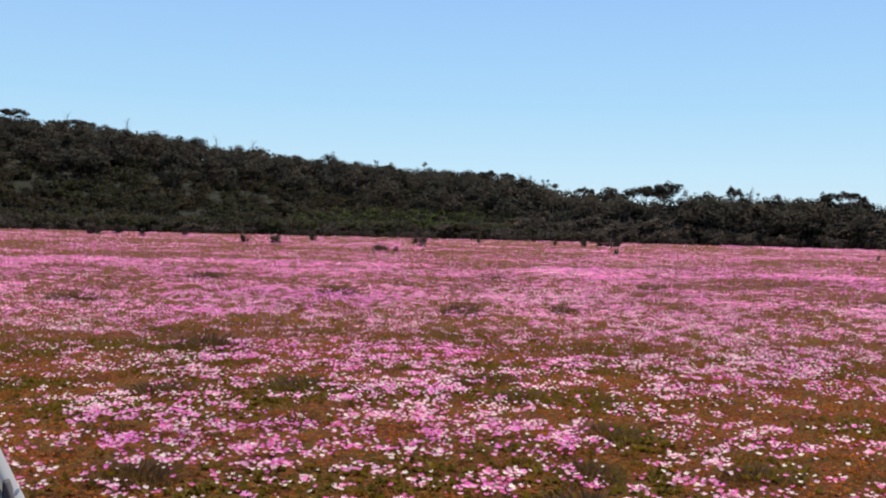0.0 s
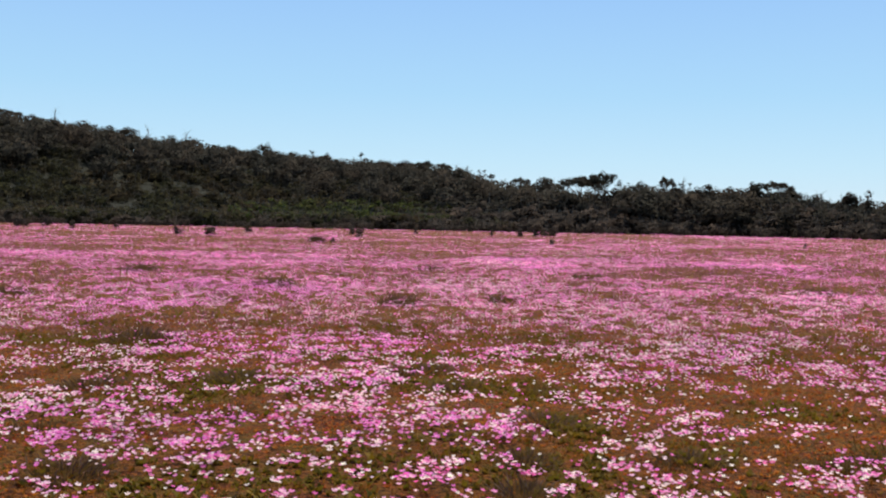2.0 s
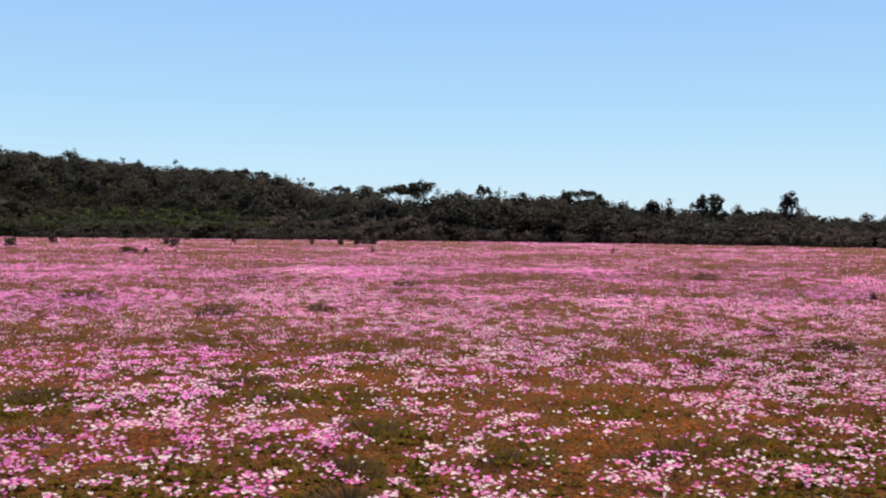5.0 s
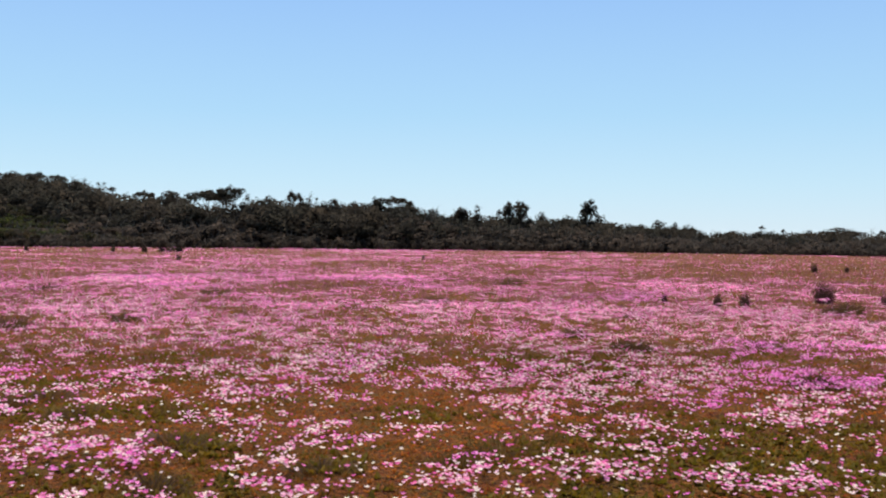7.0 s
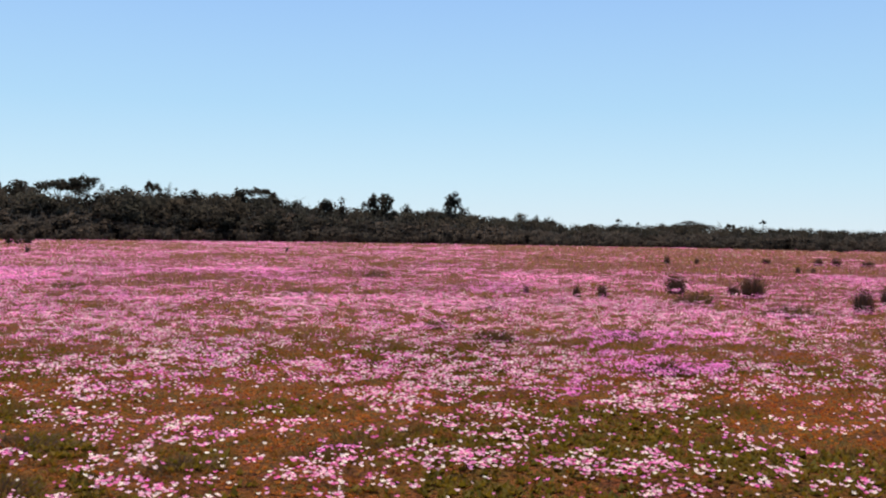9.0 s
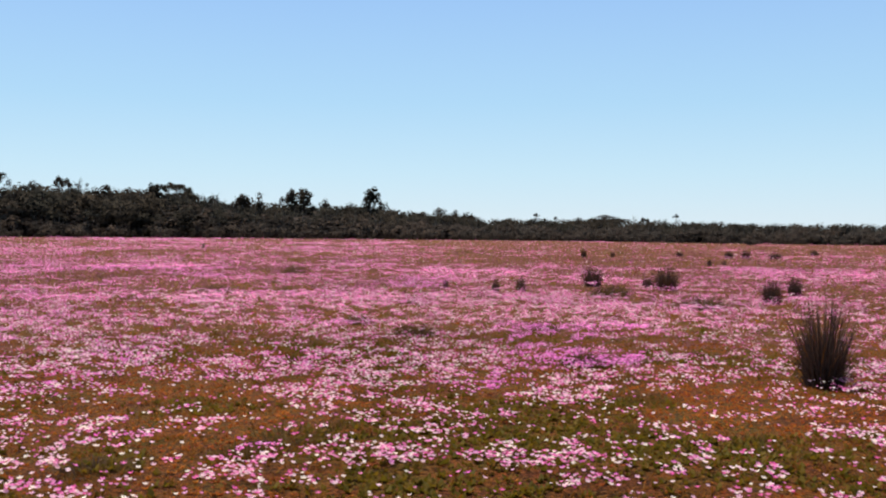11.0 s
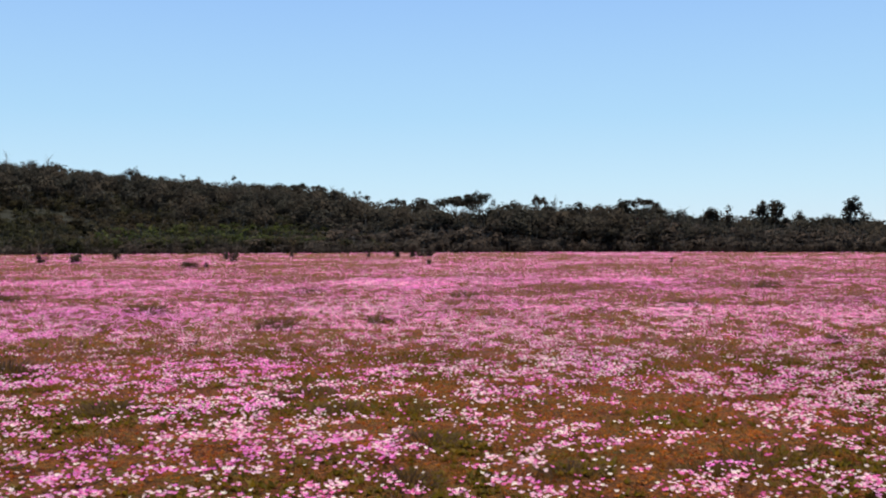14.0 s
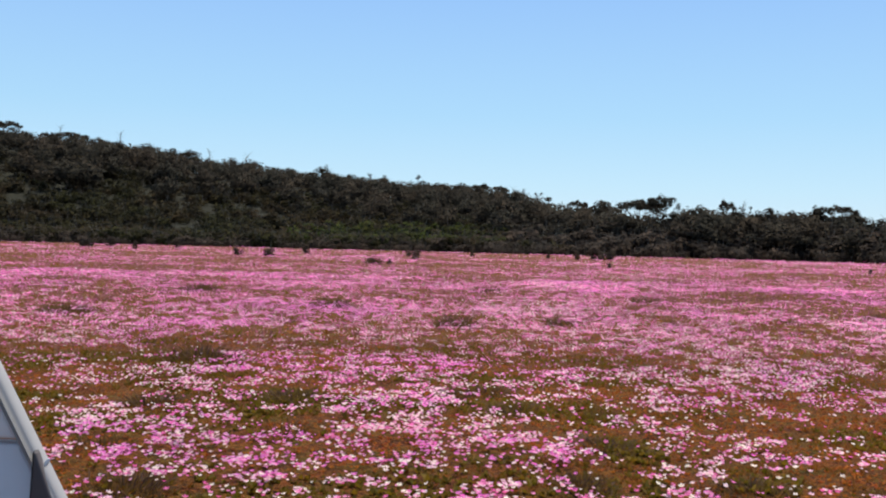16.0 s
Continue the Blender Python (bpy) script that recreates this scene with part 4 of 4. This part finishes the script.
# ======== the woods and the scrub in front of them ========
def grow(templates, xy, w, h, turn, choice):
    """Woody parts and leaves of many plants; the leaves carry normals that round their lobes and the whole crown."""
    wood, leaves, rounds = [], [], []
    z = land(xy[:, 0], xy[:, 1])
    pos = np.stack([xy[:, 0], xy[:, 1], z], 1)
    zero = np.zeros(len(xy))
    for k, (tw, (lv, lf, ln)) in enumerate(templates):
        s = choice == k
        sz = np.stack([w[s], h[s]], 1)
        wood.append(scatter(tw[0], tw[1], pos[s], sz, turn[s], zero[s], zero[s]))
        leaves.append(scatter(lv, lf, pos[s], sz, turn[s], zero[s], zero[s]))
        crown = unit((lv - np.array([0, 0, 0.30])) / np.array([1, 1, 0.9]))
        n = unit(0.5 * ln + 0.5 * crown + np.array([0, 0, 0.1]))
        c, b = np.cos(turn[s])[:, None], np.sin(turn[s])[:, None]
        n = np.stack([n[:, 0][None] * c - n[:, 1][None] * b, n[:, 0][None] * b + n[:, 1][None] * c, np.repeat(n[:, 2][None], int(s.sum()), 0)], 2)
        rounds.append(n.reshape(-1, 3))
    return join_arrays(wood), (*join_arrays(leaves), np.concatenate(rounds))


def build_woods():
    rng = np.random.default_rng(301)
    # trees over the rise and behind the scrub
    az = -34 + 106 * rng.random(1400)
    d = ridge_d(az)
    u = rng.random(1400)
    start = np.interp(az, [-24, -8, 6, 14, 40, 46, 52, 60], [300, 282, 246, 228, 220, 210, 192, 182])
    r = start + (d + 8 - start) * u ** 0.8
    x, y = r * np.sin(np.radians(az)), r * np.cos(np.radians(az))
    cap = EYE + r * np.tan(np.radians(sky_el(az) - np.interp(az, [30, 38], [0.14, 0.05]))) - land(x, y)
    h = np.minimum(tree_h(az) * (0.62 + 0.5 * rng.random(1400)), np.maximum(cap * (0.90 + 0.16 * rng.random(1400)), 2.6))
    w = h * (0.85 + 0.5 * rng.random(1400)) + 1.2
    temps = TREES["dense"]
    wood, leaves = grow(temps, np.stack([x, y], 1), w, h, rng.random(1400) * 6.283, rng.integers(0, len(temps), 1400))
    tagged(new("woodland_trunks", mesh_from("woodland_trunks", *wood, M_BARK)), "grey trunks and limbs of the dense gum woodland", "woodland", "woodland", "stuff")
    tagged(new("woodland_crowns", mesh_from("woodland_crowns", leaves[0], leaves[1], M_CROWN, normals=leaves[2])), "dark olive crowns of the dense gum woodland", "woodland", "woodland", "stuff")
    # scrub up the slope
    for name, label, count, a0, a1, r0, r1, h0, mat, seed in (
        ("slope_scrub", "olive-green scrub on the lower slope", 1750, -34, 8, 212, 352, 3.2, M_SCRUB, 1),
        ("under_scrub", "dark low thicket between the woodland trees", 560, 4, 72, 14, 40, 4.4, M_BUSH, 4),
        ("ridge_scrub", "dark undergrowth between the trees along the ridge", 300, -34, 26, -14, 6, 4.4, M_CROWN, 5),
        ("bright_scrub", "bright green low scrub patches on the slope", 120, -8.5, 4, 216, 262, 3.4, M_LIME, 2),
        ("edge_scrub", "dark brown scrub thicket along the edge of the meadow", 950, -34, 72, -1, 23, 2.7, M_BUSH, 3),
    ):
        g = np.random.default_rng(400 + seed)
        a = a0 + (a1 - a0) * g.random(count)
        q = r0 + (r1 - r0) * g.random(count)
        if name == "slope_scrub":
            keep = q < np.interp(a, [-24, -8, 8], [350, 330, 262])
            a, q = a[keep], q[keep]
        if name == "under_scrub":
            q = edge_at(a) + 14 + (ridge_d(a) + 8 - edge_at(a) - 14) * (q - 14) / 26
        if name == "ridge_scrub":
            q = q + ridge_d(a)
        if name == "edge_scrub":
            q = q + edge_at(a)
            depth = q - edge_at(a)
            q = q + 8 * (vnoise(a * 3.5, a * 0, 4.0, 2) - 0.5)
        x, y = q * np.sin(np.radians(a)), q * np.cos(np.radians(a))
        n = len(a)
        h = h0 * (0.6 + 0.65 * g.random(n))
        if name == "edge_scrub":
            h = h * np.clip(0.55 + depth / 28, 0.5, 1.1) * np.interp(a, [-10, 4, 10, 26, 36, 46], [0.95, 1.1, 1.6, 1.5, 1.1, 0.85])
        if name in ("under_scrub", "ridge_scrub"):
            h = np.minimum(h * np.interp(a, [25, 40], [1.15, 0.7]), np.maximum(2.2, EYE + q * np.tan(np.radians(sky_el(a) - 0.3)) - land(x, y)))
        w = h * (1.1 + 0.8 * g.random(n))
        wood, leaves = grow(SHRUBS, np.stack([x, y], 1), w, h, g.random(n) * 6.283, g.integers(0, 4, n))
        tagged(new(name, mesh_from(name, leaves[0], leaves[1], mat, normals=leaves[2])), label, "scrub", "woodland", "stuff")
        tagged(new(name + "_stems", mesh_from(name + "_stems", *wood, M_BARK)), "thin grey stems of the scrub", "scrub", "woodland", "stuff")


build_woods()


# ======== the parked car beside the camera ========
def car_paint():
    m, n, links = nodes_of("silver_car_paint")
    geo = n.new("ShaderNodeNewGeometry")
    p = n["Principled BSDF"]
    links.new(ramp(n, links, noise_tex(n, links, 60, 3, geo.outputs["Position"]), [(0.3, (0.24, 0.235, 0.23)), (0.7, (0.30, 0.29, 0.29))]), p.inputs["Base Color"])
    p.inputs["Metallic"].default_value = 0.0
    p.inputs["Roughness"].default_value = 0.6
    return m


def plain(name, colour, rough, metal=0.0):
    m, n, links = nodes_of(name)
    geo = n.new("ShaderNodeNewGeometry")
    p = n["Principled BSDF"]
    dark = tuple(c * 0.8 for c in colour)
    links.new(ramp(n, links, noise_tex(n, links, 35, 4, geo.outputs["Position"]), [(0.3, dark), (0.7, colour)]), p.inputs["Base Color"])
    p.inputs["Roughness"].default_value, p.inputs["Metallic"].default_value = rough, metal
    return m


M_PAINT = car_paint()
# the car paint again, lightened to make up for shade on the upper panel
M_PAINT_LIFTED = plain("silver_paint_lifted", (0.78, 0.77, 0.78), 0.5)
# rubber of the tyre, and the dark reflection wedge on the glass
M_DARK = plain("rubber_and_dark_reflection", (0.075, 0.060, 0.062), 0.7)
# opaque pale grey: the light missing on the shaded glass is in its colour
M_GLASS_LIFTED = plain("glass_lifted", (0.62, 0.61, 0.65), 0.4)
M_CHROME = plain("bright_metal", (0.75, 0.75, 0.75), 0.2, 1.0)


def slab(outline, y0, y1, bevel):
    """A plate from an outline in x and z, from y0 to y1, with rounded edges."""
    bm = bmesh.new()
    front = [bm.verts.new((x, y0, z)) for x, z in outline]
    face = bm.faces.new(front)
    got = bmesh.ops.extrude_face_region(bm, geom=[face])
    bmesh.ops.translate(bm, vec=(0, y1 - y0, 0), verts=[g for g in got["geom"] if isinstance(g, bmesh.types.BMVert)])
    bmesh.ops.recalc_face_normals(bm, faces=bm.faces)
    bmesh.ops.bevel(bm, geom=list(bm.edges), offset=bevel, segments=2, profile=0.5, affect="EDGES")
    return bm


def bm_part(name, bm, material, parent, label=""):
    me = bpy.data.meshes.new(name)
    bm.to_mesh(me)
    bm.free()
    me.materials.append(material)
    me.shade_smooth()
    return part(name, me, parent, label)


def edge_x(z):
    """The slanting edge of the window frame."""
    return -0.1087 + 0.519 * (1.5617 - z)


def wheel_ring(r0, r1, width, sides=28):
    bm = bmesh.new()
    loops = []
    for rad, y in ((r0, 0.0), (r1 * 0.96, 0.0), (r1, width * 0.2), (r1, width * 0.8), (r1 * 0.96, width), (r0, width)):
        loops.append([bm.verts.new((rad * math.cos(6.2832 * k / sides), y, rad * math.sin(6.2832 * k / sides))) for k in range(sides)])
    for i in range(len(loops)):
        a, b = loops[i], loops[(i + 1) % len(loops)]
        for k in range(sides):
            bm.faces.new((a[k], a[(k + 1) % sides], b[(k + 1) % sides], b[k]))
    bmesh.ops.recalc_face_normals(bm, faces=bm.faces)
    return bm


def build_car():
    root = new("car")
    y = 0.2274
    seam = 1.5427
    zt, zb = 1.66, 1.02
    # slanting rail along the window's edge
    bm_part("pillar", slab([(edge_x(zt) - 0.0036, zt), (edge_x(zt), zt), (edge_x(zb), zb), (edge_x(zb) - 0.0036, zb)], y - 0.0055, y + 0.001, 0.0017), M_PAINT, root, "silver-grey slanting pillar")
    bm_part("upper_panel", slab([(-0.60, seam + 0.0006), (edge_x(seam) - 0.0037, seam + 0.0006), (edge_x(zt) - 0.0037, zt), (-0.60, zt)], y - 0.004, y + 0.006, 0.001), M_PAINT_LIFTED, root, "silver-grey panel, its paint lightened to offset shade")
    glass = bm_part("window_glass", slab([(-0.60, zb + 0.012), (edge_x(zb + 0.012) - 0.0037, zb + 0.012), (edge_x(seam) - 0.0037, seam - 0.0006), (-0.60, seam - 0.0006)], y - 0.003, y + 0.003, 0.0008), M_GLASS_LIFTED, root, "window glass, its grey lightened to offset shade")
    # dark plate shaped like the reflection seen beside the pillar
    bm_part("reflection_wedge", slab([(-0.0984, 1.5411), (-0.1009, 1.4889), (-0.0794, 1.4894), (-0.0976, 1.5411)], y - 0.0060, y - 0.0030, 0.0006), M_DARK, glass, "dark wedge standing in for a reflection by the pillar")
    # added bead that imitates a soft highlight on the pillar
    bm = bmesh.new()
    bmesh.ops.create_uvsphere(bm, u_segments=12, v_segments=8, radius=0.0008, matrix=Matrix.Translation((-0.0950, y - 0.0058, 1.5387)) @ Matrix.Rotation(0.5, 4, "Y") @ Matrix.Diagonal((0.6, 0.3, 1.4, 1)))
    bm_part("pillar_glint", bm, M_PAINT_LIFTED, root, "small pale bead standing in for the pillar's highlight")
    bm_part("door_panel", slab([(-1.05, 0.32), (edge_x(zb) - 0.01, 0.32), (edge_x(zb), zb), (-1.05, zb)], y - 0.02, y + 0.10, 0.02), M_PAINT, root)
    bm_part("front_wing", slab([(-1.95, 0.40), (-1.08, 0.40), (-1.08, 1.05), (-1.85, 0.95)], y - 0.05, y + 0.25, 0.04), M_PAINT, root)
    tyre = bm_part("tyre", wheel_ring(0.20, 0.33, 0.20), M_DARK, root, "black rubber tyre")
    tyre.location = (-1.52, y - 0.02, 0.325)
    rim = bm_part("rim", wheel_ring(0.05, 0.20, 0.16), M_CHROME, tyre, "bright metal rim")
    rim.location = (0, 0.02, 0)
    tagged(root, "silver-grey parked car with its door open beside the meadow", "car")


build_car()
